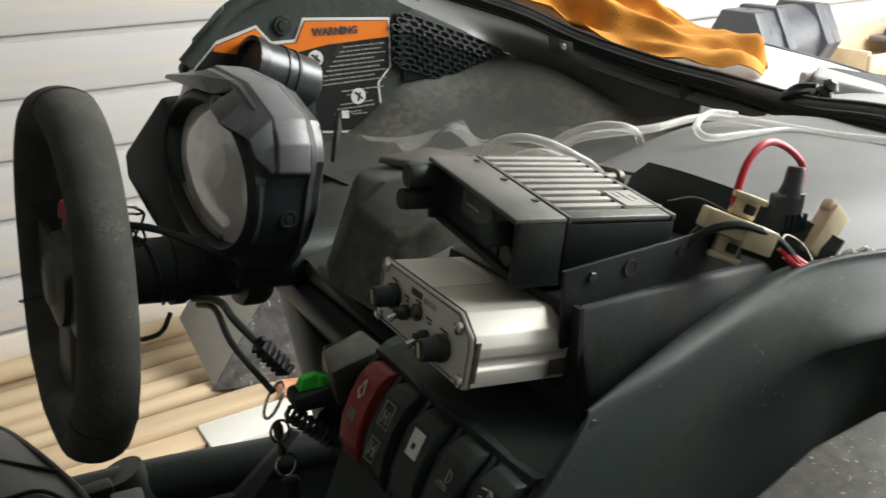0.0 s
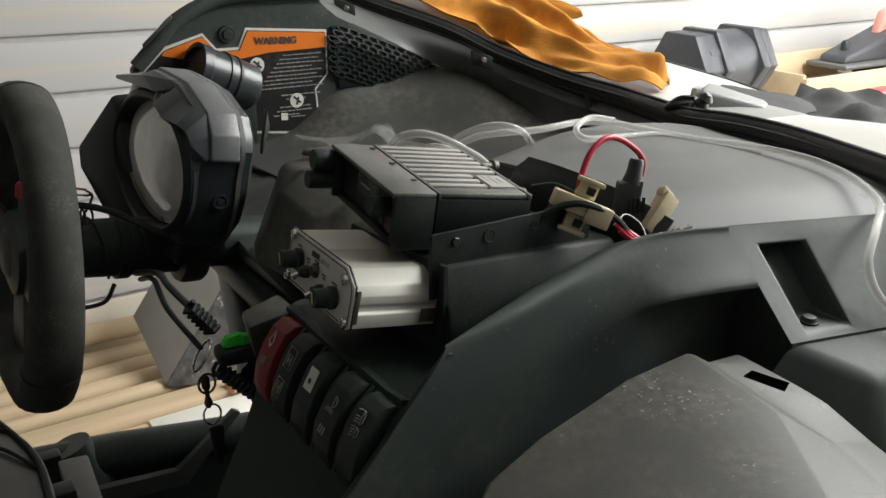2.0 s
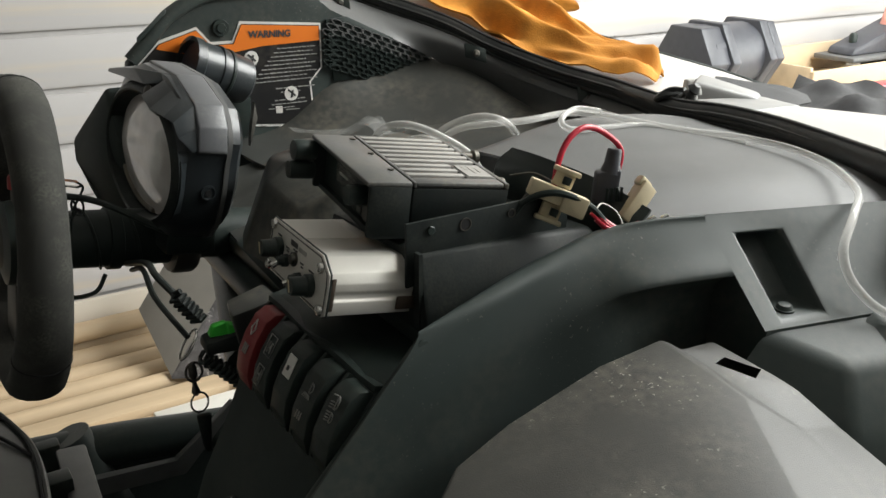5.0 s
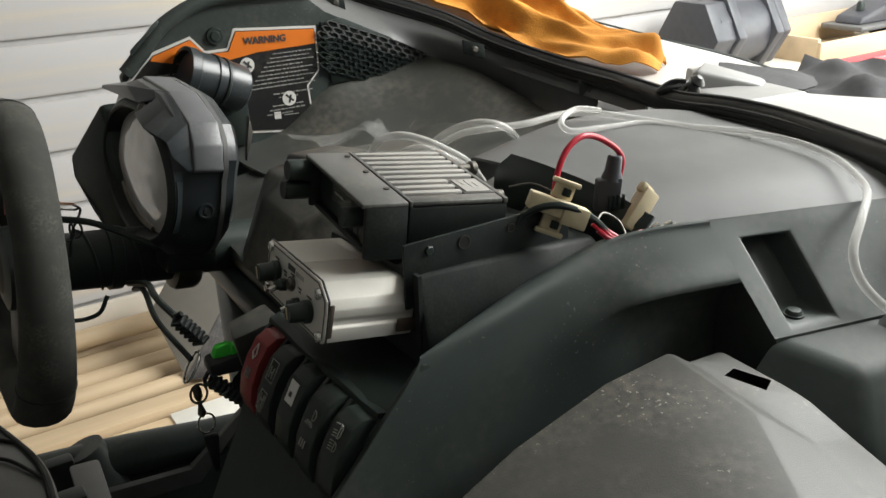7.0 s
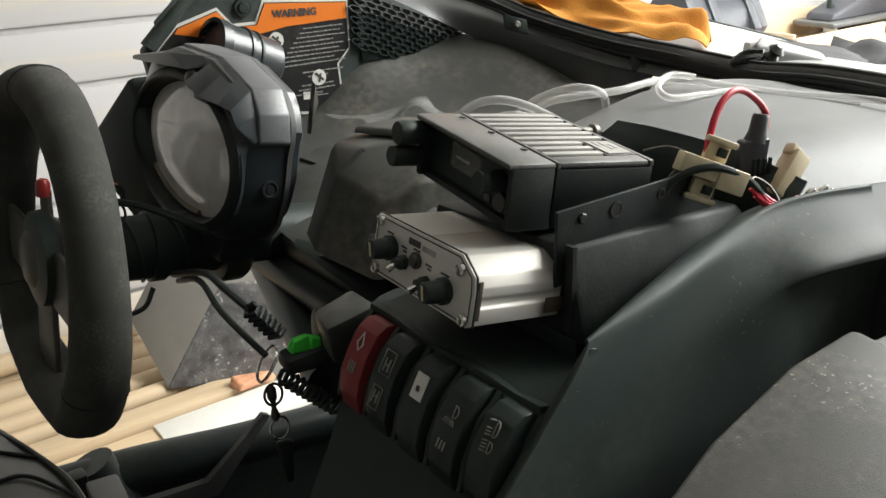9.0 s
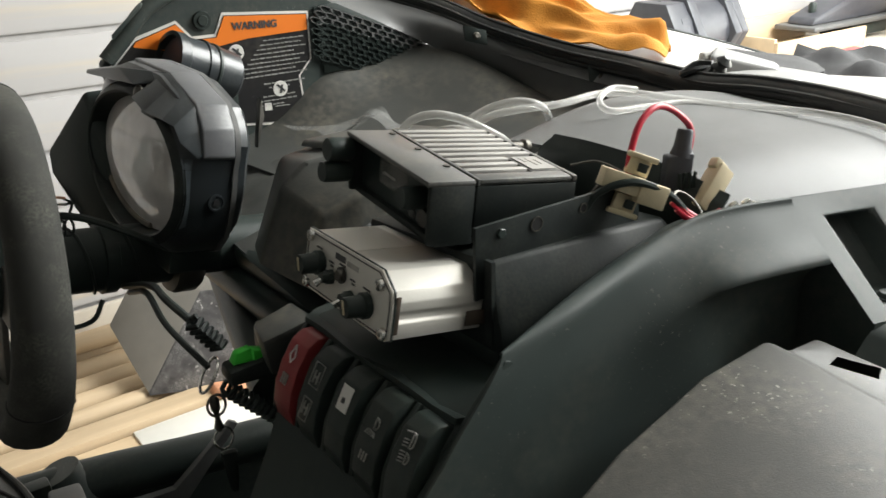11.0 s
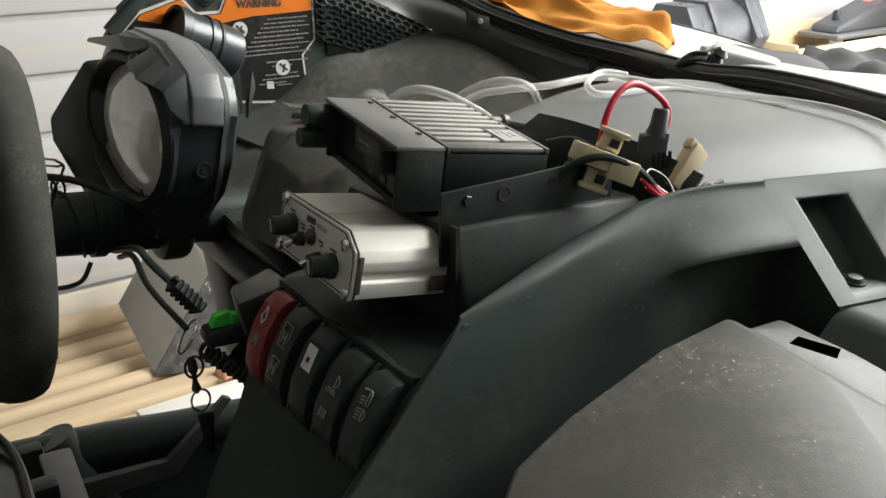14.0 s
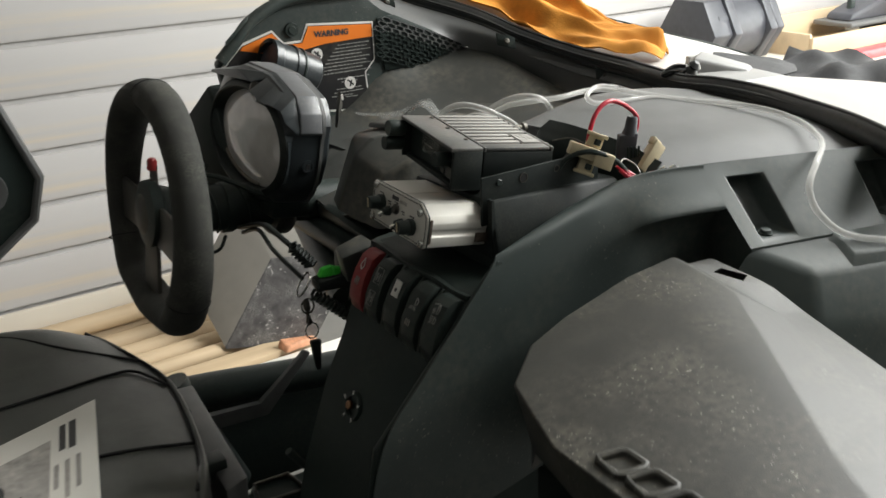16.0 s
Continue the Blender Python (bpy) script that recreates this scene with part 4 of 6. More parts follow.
part("door_post", tube([(-0.075, 0.715, 0.640), (-0.050, 0.705, 0.560), (0.010, 0.690, 0.400)], 0.033, 16), M_GREY, buggy, "dark grey upright tube by the seat")
part("rocker_edge", prism([(-0.09, 0.664, 0.588), (0.072, 0.664, 0.566), (0.170, 0.664, 0.648), (0.182, 0.664, 0.640), (0.084, 0.664, 0.538), (-0.09, 0.664, 0.552)], (0, 0.012, 0), 0.003), M_COVER, buggy, "grey folded sill edge")
part("console_trim", tube([(-0.104, 0.074, 0.882), (-0.076, 0.074, 0.838), (-0.048, 0.074, 0.792)], 0.0045, 8), M_GREY, buggy)
part("floor_pan", box(-1.1, 1.2, -0.70, 0.70, 0.30, 0.36, 0.01), M_BLACK, buggy)
part("firewall", hexa([(0.55, -0.60, 0.36), (0.70, -0.60, 0.36), (0.70, 0.66, 0.36), (0.55, 0.66, 0.36), (0.60, -0.60, 1.05), (0.70, -0.60, 1.05), (0.70, 0.30, 1.05), (0.60, 0.30, 1.05)], 0.01), M_BLACK, buggy)
part("front_body", hexa([(0.70, -0.60, 0.40), (1.00, -0.55, 0.45), (1.00, 0.62, 0.45), (0.70, 0.66, 0.40), (0.70, -0.60, 1.10), (0.98, -0.50, 1.08), (0.96, 0.50, 1.08), (0.70, 0.56, 1.10)], 0.03), M_BLACK, buggy)
part("seat_side_bracket", hexa([(-0.16, 0.600, 0.60), (-0.10, 0.600, 0.60), (-0.10, 0.625, 0.60), (-0.16, 0.625, 0.60), (-0.16, 0.60, 0.70), (-0.10, 0.60, 0.70), (-0.10, 0.625, 0.70), (-0.16, 0.625, 0.70)], 0.004), M_BLACK, buggy)
buckle = part("belt_buckle", hexa([(-0.140, 0.100, 0.775), (-0.070, 0.092, 0.775), (-0.078, 0.145, 0.775), (-0.130, 0.150, 0.775), (-0.140, 0.100, 0.800), (-0.070, 0.092, 0.800), (-0.078, 0.145, 0.800), (-0.130, 0.150, 0.800)], 0.006), M_BLACK, buggy, "black belt latch with metal ring")
part("latch_ring", tube([(-0.134, 0.106, 0.803), (-0.078, 0.098, 0.803), (-0.085, 0.138, 0.803), (-0.126, 0.142, 0.803)], 0.003, 8, closed=True, smooth=False), M_DARKMETAL, buckle)
for side in (0.74, -0.74):
    for f in (1.05, -1.25):
        wheel = part("tyre", lathe((f, side - 0.13 if side > 0 else side + 0.13, 0.37), (0, 1 if side > 0 else -1, 0), [(-0.11, 0.20), (-0.11, 0.34), (-0.07, 0.37), (0.07, 0.37), (0.11, 0.34), (0.11, 0.20)], 28), M_RUBBER, buggy)

# Side mirror housing on the far cage.
mirror = part("mirror_housing", prism([(-0.42, 0.86, 1.27), (-0.235, 0.86, 1.175), (-0.186, 0.86, 1.020), (-0.210, 0.86, 0.945), (-0.300, 0.86, 0.880), (-0.45, 0.86, 0.86)], (0, 0.07, 0), 0.010, 3), M_BLACK, buggy, "black angular speaker pod on the cage")
part("bezel_edge", tube([(-0.40, 0.856, 1.258), (-0.240, 0.856, 1.170), (-0.194, 0.856, 1.020), (-0.216, 0.856, 0.950), (-0.300, 0.856, 0.888)], 0.008, 8, smooth=False), M_COVER, mirror)
part("speaker_ring", lathe((-0.285, 0.862, 1.010), (0, -1, 0), [(0, 0.040), (0.008, 0.038), (0.008, 0.028), (0.002, 0.02), (0.002, 0.001)], 24), M_COVER, mirror)

# ---- steering wheel ----
sw = thing("steering_wheel", HUB, "worn black suede steering wheel with a flat bottom", "steering wheel")
UPW = Vector((0.1415, 0, 0.990))
SIDE = Vector((0, 1, 0))


def rim_point(a, r=0.151, flat=0.109):
    v, u = r * math.cos(a), r * math.sin(a)
    if v < -flat:
        v = -flat - 0.012 * (1 - abs(u) / 0.11)
    return HUB + UPW * v + SIDE * u


bm = bmesh.new()
rings = []
for k in range(64):
    c = rim_point(2 * math.pi * k / 64, 0.149, 0.109)
    d = (c - HUB).normalized()
    fat = 0.0245 + 0.003 * math.sin(2 * math.pi * k / 64 * 2 + 0.6)
    rings.append([bm.verts.new(c + d * 0.0195 * math.cos(a) + AX * fat * math.sin(a)) for a in (2 * math.pi * q / 18 for q in range(18))])
for k in range(64):
    for q in range(18):
        bm.faces.new((rings[k][q], rings[k][(q + 1) % 18], rings[(k + 1) % 64][(q + 1) % 18], rings[(k + 1) % 64][q]))
part("rim", bm, M_SUEDE, sw, "worn black suede rim")
for k in (0, 21, 43):
    c = rim_point(2 * math.pi * k / 64, 0.149, 0.109)
    d = (c - HUB).normalized()
    part("rim_seam", tube([c + d * 0.0199 * math.cos(a) + AX * 0.0258 * math.sin(a) for a in (2 * math.pi * q / 20 for q in range(20))], 0.0008, 5, 1, closed=True, smooth=False), M_SEAM, sw)
for a in (math.pi / 2, -math.pi / 2):
    s_ = SIDE * math.copysign(1, math.sin(a))
    part("spoke", hexa([HUB + s_ * 0.030 + UPW * 0.018, HUB + s_ * 0.137 + UPW * 0.016, HUB + s_ * 0.137 - UPW * 0.040, HUB + s_ * 0.030 - UPW * 0.035,
                        HUB + s_ * 0.030 + UPW * 0.018 - AX * 0.006, HUB + s_ * 0.137 + UPW * 0.016 - AX * 0.006, HUB + s_ * 0.137 - UPW * 0.040 - AX * 0.006, HUB + s_ * 0.030 - UPW * 0.035 - AX * 0.006], 0.002), M_DARKMETAL, sw)
part("lower_spoke", hexa([HUB + SIDE * 0.024 - UPW * 0.02, HUB - SIDE * 0.024 - UPW * 0.02, HUB - SIDE * 0.03 - UPW * 0.108, HUB + SIDE * 0.03 - UPW * 0.108,
                          HUB + SIDE * 0.024 - UPW * 0.02 - AX * 0.006, HUB - SIDE * 0.024 - UPW * 0.02 - AX * 0.006, HUB - SIDE * 0.03 - UPW * 0.108 - AX * 0.006, HUB + SIDE * 0.03 - UPW * 0.108 - AX * 0.006], 0.002), M_DARKMETAL, sw)
hub = part("hub", lathe(HUB - AX * 0.016, AX, [(0, 0.030), (0.004, 0.042), (0.016, 0.044), (0.022, 0.036), (0.052, 0.028)], 26), M_BLACK, sw, "black hub plate")
part("hub_cap", lathe(HUB - AX * 0.020, AX, [(0, 0.020), (0.004, 0.026)], 22), M_DARKMETAL, hub)
part("button_stalk", tube([HUB + UPW * 0.03 - SIDE * 0.004, HUB + UPW * 0.050 + SIDE * 0.002, HUB + UPW * 0.060 + SIDE * 0.002], 0.005, 8), M_DARKMETAL, sw)
part("talk_button", lathe(HUB + UPW * 0.056 + SIDE * 0.002 - AX * 0.002, UPW, [(0, 0.006), (0.012, 0.006), (0.015, 0.004)], 12), M_KEYRED, sw, "small red push button")

# Loose horn wires behind the wheel.
wires = thing("column_wires", (-0.06, 0.33, 1.10), "thin loose wires with a spade terminal", "wire")
part("cable", tube([(-0.095, 0.345, 1.135), (-0.060, 0.325, 1.128), (-0.020, 0.305, 1.105), (0.010, 0.300, 1.085)], 0.0035, 8), M_BLACK, wires)
for z, c in ((1.151, M_COPPER), (1.145, M_STEEL)):
    part("spade_terminal", join(obox((-0.106, 0.336, z + 0.002), (0.022, 0, -0.003), (0, 0.006, 0), (0, 0, 0.0026), 0.0006), obox((-0.086, 0.337, z - 0.001), (0.014, 0, -0.004), (0, 0.004, 0), (0, 0, 0.0018), 0.0005)), c, wires)
    part("thin_wire", tube([(-0.074, 0.339, z - 0.004), (-0.068, 0.338, 1.141), (-0.072, 0.336, 1.133), (-0.079, 0.336, 1.122), (-0.083, 0.336, 1.110), (-0.086, 0.338, 1.094)], 0.0013, 6), M_BLACK, wires)
part("terminal_boot", lathe((-0.116, 0.339, 1.150), (1, 0, -0.1), [(0, 0.006), (0.016, 0.006), (0.018, 0.004)], 10), M_BLACK, wires)
for c, r in (((-0.0845, 0.334, 1.123), 0.0095), ((-0.0760, 0.336, 1.122), 0.0080)):
    part("wire_loop", tube([Vector(c) + Vector((r * 0.7 * math.cos(t), 0.003 * math.sin(t), r * math.sin(t))) for t in (2 * math.pi * k / 16 for k in range(16))], 0.0012, 6, 2, closed=True), M_BLACK, wires)
part("lower_loop", tube([(-0.110, 0.330, 1.050), (-0.100, 0.322, 1.034), (-0.075, 0.315, 1.036), (-0.062, 0.318, 1.052)], 0.0022, 6), M_BLACK, wires)
part("column_tape", tube([HUB + AX * (0.050 + 0.006 * k) + 0.0325 * (SIDE * math.cos(0.9 * k) + UPW * math.sin(0.9 * k)) for k in range(16)], 0.0016, 6, 3), M_BLACK, wires, "black tape wound on the column")

# ---- gauge pod ----
pod = thing("gauge_pod", (0.04, 0.39, 1.05), "dark grey gauge housing with a round scuffed lens", "gauge")
PC = Vector((0.006, 0.396, 1.153))
PX = Vector((0.985, 0.00, -0.17)).normalized()
PU = Vector((0.17, 0, 0.985))


def pp(a, b, d):
    """A place on the pod: a to the right, b up, d back from its face."""
    return PC - SIDE * a + PU * b + PX * d


def loop_loft(loops, capped=(False, False)):
    bm = bmesh.new()
    rings = [[bm.verts.new(pp(*q)) for q in loop] for loop in loops]
    n = len(rings[0])
    for a, b in zip(rings, rings[1:]):
        for k in range(n):
            bm.faces.new((a[k], a[(k + 1) % n], b[(k + 1) % n], b[k]))
    if capped[0]:
        bm.faces.new(rings[0][::-1])
    if capped[1]:
        bm.faces.new(rings[-1])
    return bm


def oval(grow, d, n=48):
    return [(0.022 + (0.1195 + grow) * math.cos(t), 0.004 + (0.0640 + grow) * math.sin(t), d) for t in (2 * math.pi * k / n for k in range(n))]


def resample(outline, d, n=48):
    """The outline cut by n rays from the middle of the face, so that loops match."""
    out = []
    for k in range(n):
        t = 2 * math.pi * k / n
        ux, uy = math.cos(t), 0.55 * math.sin(t)
        best = 0
        for (x0, y0), (x1, y1) in zip(outline, outline[1:] + outline[:1]):
            x0, y0, x1, y1 = x0 - 0.022, y0 - 0.004, x1 - 0.022, y1 - 0.004
            det = ux * (y0 - y1) - uy * (x0 - x1)
            if abs(det) < 1e-12:
                continue
            r = (x0 * (y0 - y1) - y0 * (x0 - x1)) / det
            q = (ux * y0 - uy * x0) / det
            if r > 0 and -1e-6 <= q <= 1 + 1e-6:
                best = max(best, r)
        out.append((0.022 + ux * best, 0.004 + uy * best, d))
    return out


UPPER = [(0.148, 0.036), (0.142, 0.056), (0.127, 0.074), (0.064, 0.093), (-0.020, 0.095), (-0.085, 0.078)]
LOWER = [(-0.112, 0.045), (-0.120, 0.000), (-0.106, -0.042), (-0.055, -0.070), (0.050, -0.074), (0.108, -0.064), (0.130, -0.043), (0.141, -0.010), (0.143, 0.026)]
scale = lambda pts, k, dy=0.0: [(0.022 + (a - 0.022) * k, 0.004 + (b - 0.004) * k + dy) for a, b in pts]
shell = UPPER + LOWER
part("housing", loop_loft([oval(0.010, -0.006), resample(scale(shell, 0.985), 0.004), resample(shell, 0.010), resample(scale(shell, 1.005), 0.024), resample(scale(shell, 1.005), 0.040), resample(scale(shell, 0.985), 0.043),
                           resample(scale(shell, 0.93), 0.044), resample(scale(shell, 0.60), 0.060)], (False, True)), M_POD, pod, "scuffed dark grey gauge shell", sharp=26)
# The upper half stands proud of the lower one, with a rounded step under it.
band = [(0.1455, 0.0305), (0.1505, 0.034), (0.1455, 0.058), (0.129, 0.077), (0.065, 0.0955), (-0.020, 0.0975), (-0.030, 0.094), (0.060, 0.089), (0.122, 0.070), (0.138, 0.050), (0.1425, 0.031)]
# Paler colour than the lower shell paints in the light from above.
part("upper_shell", prism([pp(a, b, 0.0105) for a, b in band], PX * 0.0300, 0.0022, 2), M_POD_LIT, pod, "scuffed grey upper half of the shell, paler for top light", sharp=46)
part("rear_rim", loop_loft([resample(scale(shell, 0.99), 0.0415), resample(scale(shell, 1.022), 0.0405), resample(scale(shell, 1.024), 0.0450), resample(scale(shell, 0.99), 0.0460)]), M_COVER, pod, "scuffed pale rear rim")
part("rear_cover", loop_loft([resample(scale(shell, 0.93, 0.004), 0.0450), resample(scale(shell, 0.91, 0.004), 0.058), resample(scale(shell, 0.84, 0.004), 0.064)], (False, True)), M_POD, pod, sharp=30)
part("bezel_ring", loop_loft([oval(-0.003, 0.010), oval(0.0, -0.010), oval(0.002, -0.0115), oval(0.007, -0.009), oval(0.0105, -0.004)]), M_STEELBLACK, pod, "black oval bezel")
part("dial", loop_loft([oval(-0.006, 0.012), oval(-0.006, 0.016)], (True, True)), M_DIAL, pod, "grey dial face behind the lens")
lens = part("lens", loop_loft([oval(-0.055, -0.003), oval(-0.030, -0.002), oval(-0.0032, 0.005), oval(-0.0032, 0.007)], (True, True)), M_PALELENS, pod, "dirty gauge lens with a wall reflection in its colour")
lens.visible_shadow = False
for cx, r in ((-0.020, 0.046), (0.060, 0.050)):
    part("dial_arc", tube([pp(cx + r * math.cos(t), -0.004 + r * 0.9 * math.sin(t), 0.0000 + 0.6 * (abs(cx + r * math.cos(t) - 0.022)) ** 2) for t in (math.pi * (0.15 + 0.058 * k) for k in range(13))], 0.0007, 5, 2), M_COVER, pod, "thin pale arc on the dial")
part("dirt_crescent", tube([pp(0.022 + 0.1130 * math.cos(t), 0.004 + 0.0580 * math.sin(t), 0.0035) for t in (math.pi * (1.02 + 0.040 * k) for k in range(15))], 0.0030, 6, 2), M_DUCT, pod, "dried dirt along the lens edge")
# Visor lip and angular lobe over the lens.
part("visor", hexa([pp(-0.096, 0.071, -0.014), pp(0.048, 0.080, -0.014), pp(0.064, 0.086, 0.012), pp(-0.092, 0.074, 0.022),
                    pp(-0.094, 0.0755, -0.014), pp(0.000, 0.0905, -0.012), pp(0.064, 0.0945, 0.012), pp(-0.070, 0.0860, 0.022)], 0.0015), M_POD, pod, "angular visor lip")


def lobe():
    inner = [(0.058, 0.071, -0.020), (0.090, 0.063, -0.020), (0.126, 0.062, -0.017), (0.140, 0.059, -0.012), (0.1445, 0.046, -0.008), (0.1490, 0.033, 0.006)]
    outer = [(0.064, 0.095, 0.0105), (0.085, 0.089, 0.0105), (0.108, 0.082, 0.0105), (0.129, 0.075, 0.0105), (0.1420, 0.056, 0.0105), (0.1485, 0.036, 0.0105)]
    bm = bmesh.new()
    rows = [[bm.verts.new(pp(*q)) for q in loop] for loop in (inner, outer)]
    back = [[bm.verts.new(pp(a - 0.003, b - 0.003, d + 0.007)) for a, b, d in loop] for loop in (inner, outer)]
    for k in range(5):
        bm.faces.new((rows[0][k], rows[0][k + 1], rows[1][k + 1], rows[1][k]))
        bm.faces.new((back[0][k], back[1][k], back[1][k + 1], back[0][k + 1]))
        bm.faces.new((rows[0][k], back[0][k], back[0][k + 1], rows[0][k + 1]))
        bm.faces.new((rows[1][k], rows[1][k + 1], back[1][k + 1], back[1][k]))
    for k in (0, 5):
        bm.faces.new((rows[0][k], rows[1][k], back[1][k], back[0][k]))
    bmesh.ops.bevel(bm, geom=list(bm.edges), offset=0.0008, segments=2, profile=0.5, affect="EDGES")
    return bm


part("visor_lobe", lobe(), M_POD, pod, "angular dark lobe over the lens", sharp=24)
part("lobe_web", hexa([pp(0.090, 0.050, -0.002), pp(0.132, 0.040, 0.002), pp(0.132, 0.062, 0.002), pp(0.090, 0.066, -0.004), pp(0.090, 0.050, 0.008), pp(0.136, 0.040, 0.010), pp(0.136, 0.062, 0.010), pp(0.090, 0.066, 0.008)], 0.001), M_BLACK, pod)
part("catch", hexa([pp(0.066, 0.058, -0.014), pp(0.098, 0.057, -0.014), pp(0.098, 0.066, -0.012), pp(0.064, 0.070, -0.012), pp(0.066, 0.058, 0.004), pp(0.098, 0.057, 0.004), pp(0.098, 0.066, 0.004), pp(0.064, 0.070, 0.004)], 0.0015), M_BLACK, pod)
for a, r in ((0.046, 0.0095), (0.060, 0.0075)):
    part("thumb_nut", lathe(pp(a, 0.072, -0.004), -PX, [(-0.008, 0.004), (-0.002, r * 0.8), (0.002, r), (0.005, r), (0.008, r * 0.6), (0.009, 0.001)], 16), M_DARKMETAL, pod)
part("wing", prism([(-0.030, 0.577, 1.132), (-0.030, 0.575, 1.104), (-0.025, 0.512, 1.082), (-0.020, 0.475, 1.052), (0.0, 0.440, 1.056), (0.0, 0.470, 1.150), (0.002, 0.506, 1.206)], (0.055, 0.0, 0.0), 0.005), M_BLACK, pod, "black wing bracket of the gauge")
part("side_boss", lathe(pp(0.1395, -0.008, 0.027), SIDE * -1, [(0, 0.0085), (0.0034, 0.0078), (0.0036, 0.0062), (0.0026, 0.0058)], 18), M_POD, pod)
# No real opening: a black disc gives the screw hole its dark inside.
part("side_hole", lathe(pp(0.1420, -0.008, 0.027), SIDE * -1, [(0, 0.0030), (0.0010, 0.0030)], 14), M_SEAM, pod)
part("pod_foot", hexa([pp(0.020, -0.090, 0.006), pp(0.090, -0.090, 0.006), pp(0.100, -0.060, 0.004), pp(0.010, -0.060, 0.004), pp(0.020, -0.090, 0.060), pp(0.090, -0.090, 0.060), pp(0.100, -0.060, 0.055), pp(0.010, -0.060, 0.055)], 0.004), M_BLACK, pod)
part("rear_latch", prism([(0.086, 0.275, 1.175), (0.094, 0.270, 1.205), (0.091, 0.268, 1.222), (0.085, 0.268, 1.19)], (0, 0.008, 0), 0.001), M_DARKMETAL, pod)
# Short ribbed duct end behind the pod.
ductend = thing("duct_stub", (0.18, 0.60, 1.15), "short ribbed black rubber duct end", "duct")
DA = Vector((0.108, 0.012, -0.046)).normalized()
part("sleeve", lathe((0.122, 0.580, 1.214), DA, [(0.010, 0.030), (0.000, 0.030), (0.000, 0.035), (0.012, 0.0355), (0.014, 0.033), (0.038, 0.033), (0.039, 0.035), (0.043, 0.035), (0.044, 0.033), (0.070, 0.032), (0.086, 0.031), (0.090, 0.027)], 28), M_POD, ductend)
part("collar", lathe((0.122, 0.580, 1.214), DA, [(0.052, 0.0335), (0.053, 0.0345), (0.056, 0.0345), (0.057, 0.0335)], 28), M_BLACK, ductend)
part("cap", lathe((0.122, 0.580, 1.214), DA, [(0.008, 0.029), (0.010, 0.029)], 24), M_BIN, ductend)
part("foot", hexa([(0.170, 0.600, 1.10), (0.215, 0.600, 1.10), (0.215, 0.612, 1.10), (0.170, 0.612, 1.10), (0.170, 0.585, 1.185), (0.210, 0.585, 1.170), (0.210, 0.612, 1.170), (0.170, 0.612, 1.185)], 0.004), M_BLACK, ductend)

# ---- radio ----
radio = thing("two_way_radio", (0.11, 0.01, 1.18), "black mobile radio with a slotted top cover", "radio")
RO, RW, RD, RH = Vector((0.058, 0.067, 1.237)), Vector((-0.008, -0.1065, -0.011)), Vector((0.117, -0.010, -0.018)), Vector((-0.004, 0.002, -0.0425))


def rp(w, d, h):
    """A place on the radio: across, back and down, each from 0 to 1."""
    return RO + RW * w + RD * d + RH * h


def rblock(w0, w1, d0, d1, h0, h1, bev=0.0):
    return hexa([rp(w0, d0, h1), rp(w1, d0, h1), rp(w1, d1, h1), rp(w0, d1, h1), rp(w0, d0, h0), rp(w1, d0, h0), rp(w1, d1, h0), rp(w0, d1, h0)], bev)


# Top parts take this paler paint, for dust and top light; sides stay darker.
M_RADIO = material("radio_black_paint", (0.078, 0.080, 0.077), 0.34, dust=(0.33, 0.29, 0.23), dust_amount=0.55, dust_scale=22, bump=0.2, bump_scale=900)
M_FIN = material("worn_grey_heat_sink", (0.34, 0.33, 0.31), 0.38, dust=DUST, dust_amount=0.3, dust_scale=30)
part("body", rblock(0.0, 1.0, 0.307, 1.0, 0.10, 1.0, 0.0015), M_STEELBLACK, radio)
part("cover_front", rblock(0.0, 1.0, 0.0, 0.305, 0.0, 0.10, 0.0019), M_RADIO, radio)
for w0, w1 in ((0.0, 0.045), (0.955, 1.0)):
    part("bezel_cheek", rblock(w0, w1, 0.02, 0.305, 0.06, 1.0, 0.0022), M_STEELBLACK, radio)
part("bezel_sill", rblock(0.0, 1.0, 0.06, 0.305, 0.90, 1.01, 0.001), M_STEELBLACK, radio)
face = part("front_face", rblock(0.04, 0.96, 0.10, 0.30, 0.08, 0.92), M_BLACK, radio, "black control face")
part("display", rblock(0.30, 0.62, 0.08, 0.10, 0.22, 0.62, 0.0005), M_GLASS, face, "dark glossy display")
part("display_digits", rblock(0.36, 0.50, 0.076, 0.079, 0.40, 0.44), M_SYMBOL, face)
part("microphone_jack", lathe(rp(0.83, 0.10, 0.72), -RD, [(0, 0.006), (0.003, 0.006)], 14), M_DARKMETAL, face)
for w, h, r, ln in ((0.07, 0.30, 0.0085, 0.010), (0.06, 0.68, 0.0075, 0.013), (0.80, 0.42, 0.0075, 0.010)):
    part("knob", lathe(rp(w - 0.04, 0.02, h) if w < 0.5 else rp(w, 0.10, h), -RD, [(0, r * 0.9), (0.002, r), (ln * 0.8 + 0.008, r), (ln + 0.008, r * 0.9), (ln + 0.008, 0.001)], 18), M_BLACK, face)
for k in range(3):
    part("push_button", rblock(0.66 + 0.09 * k, 0.72 + 0.09 * k, 0.085, 0.10, 0.72, 0.84, 0.0006), M_RADIO, face)
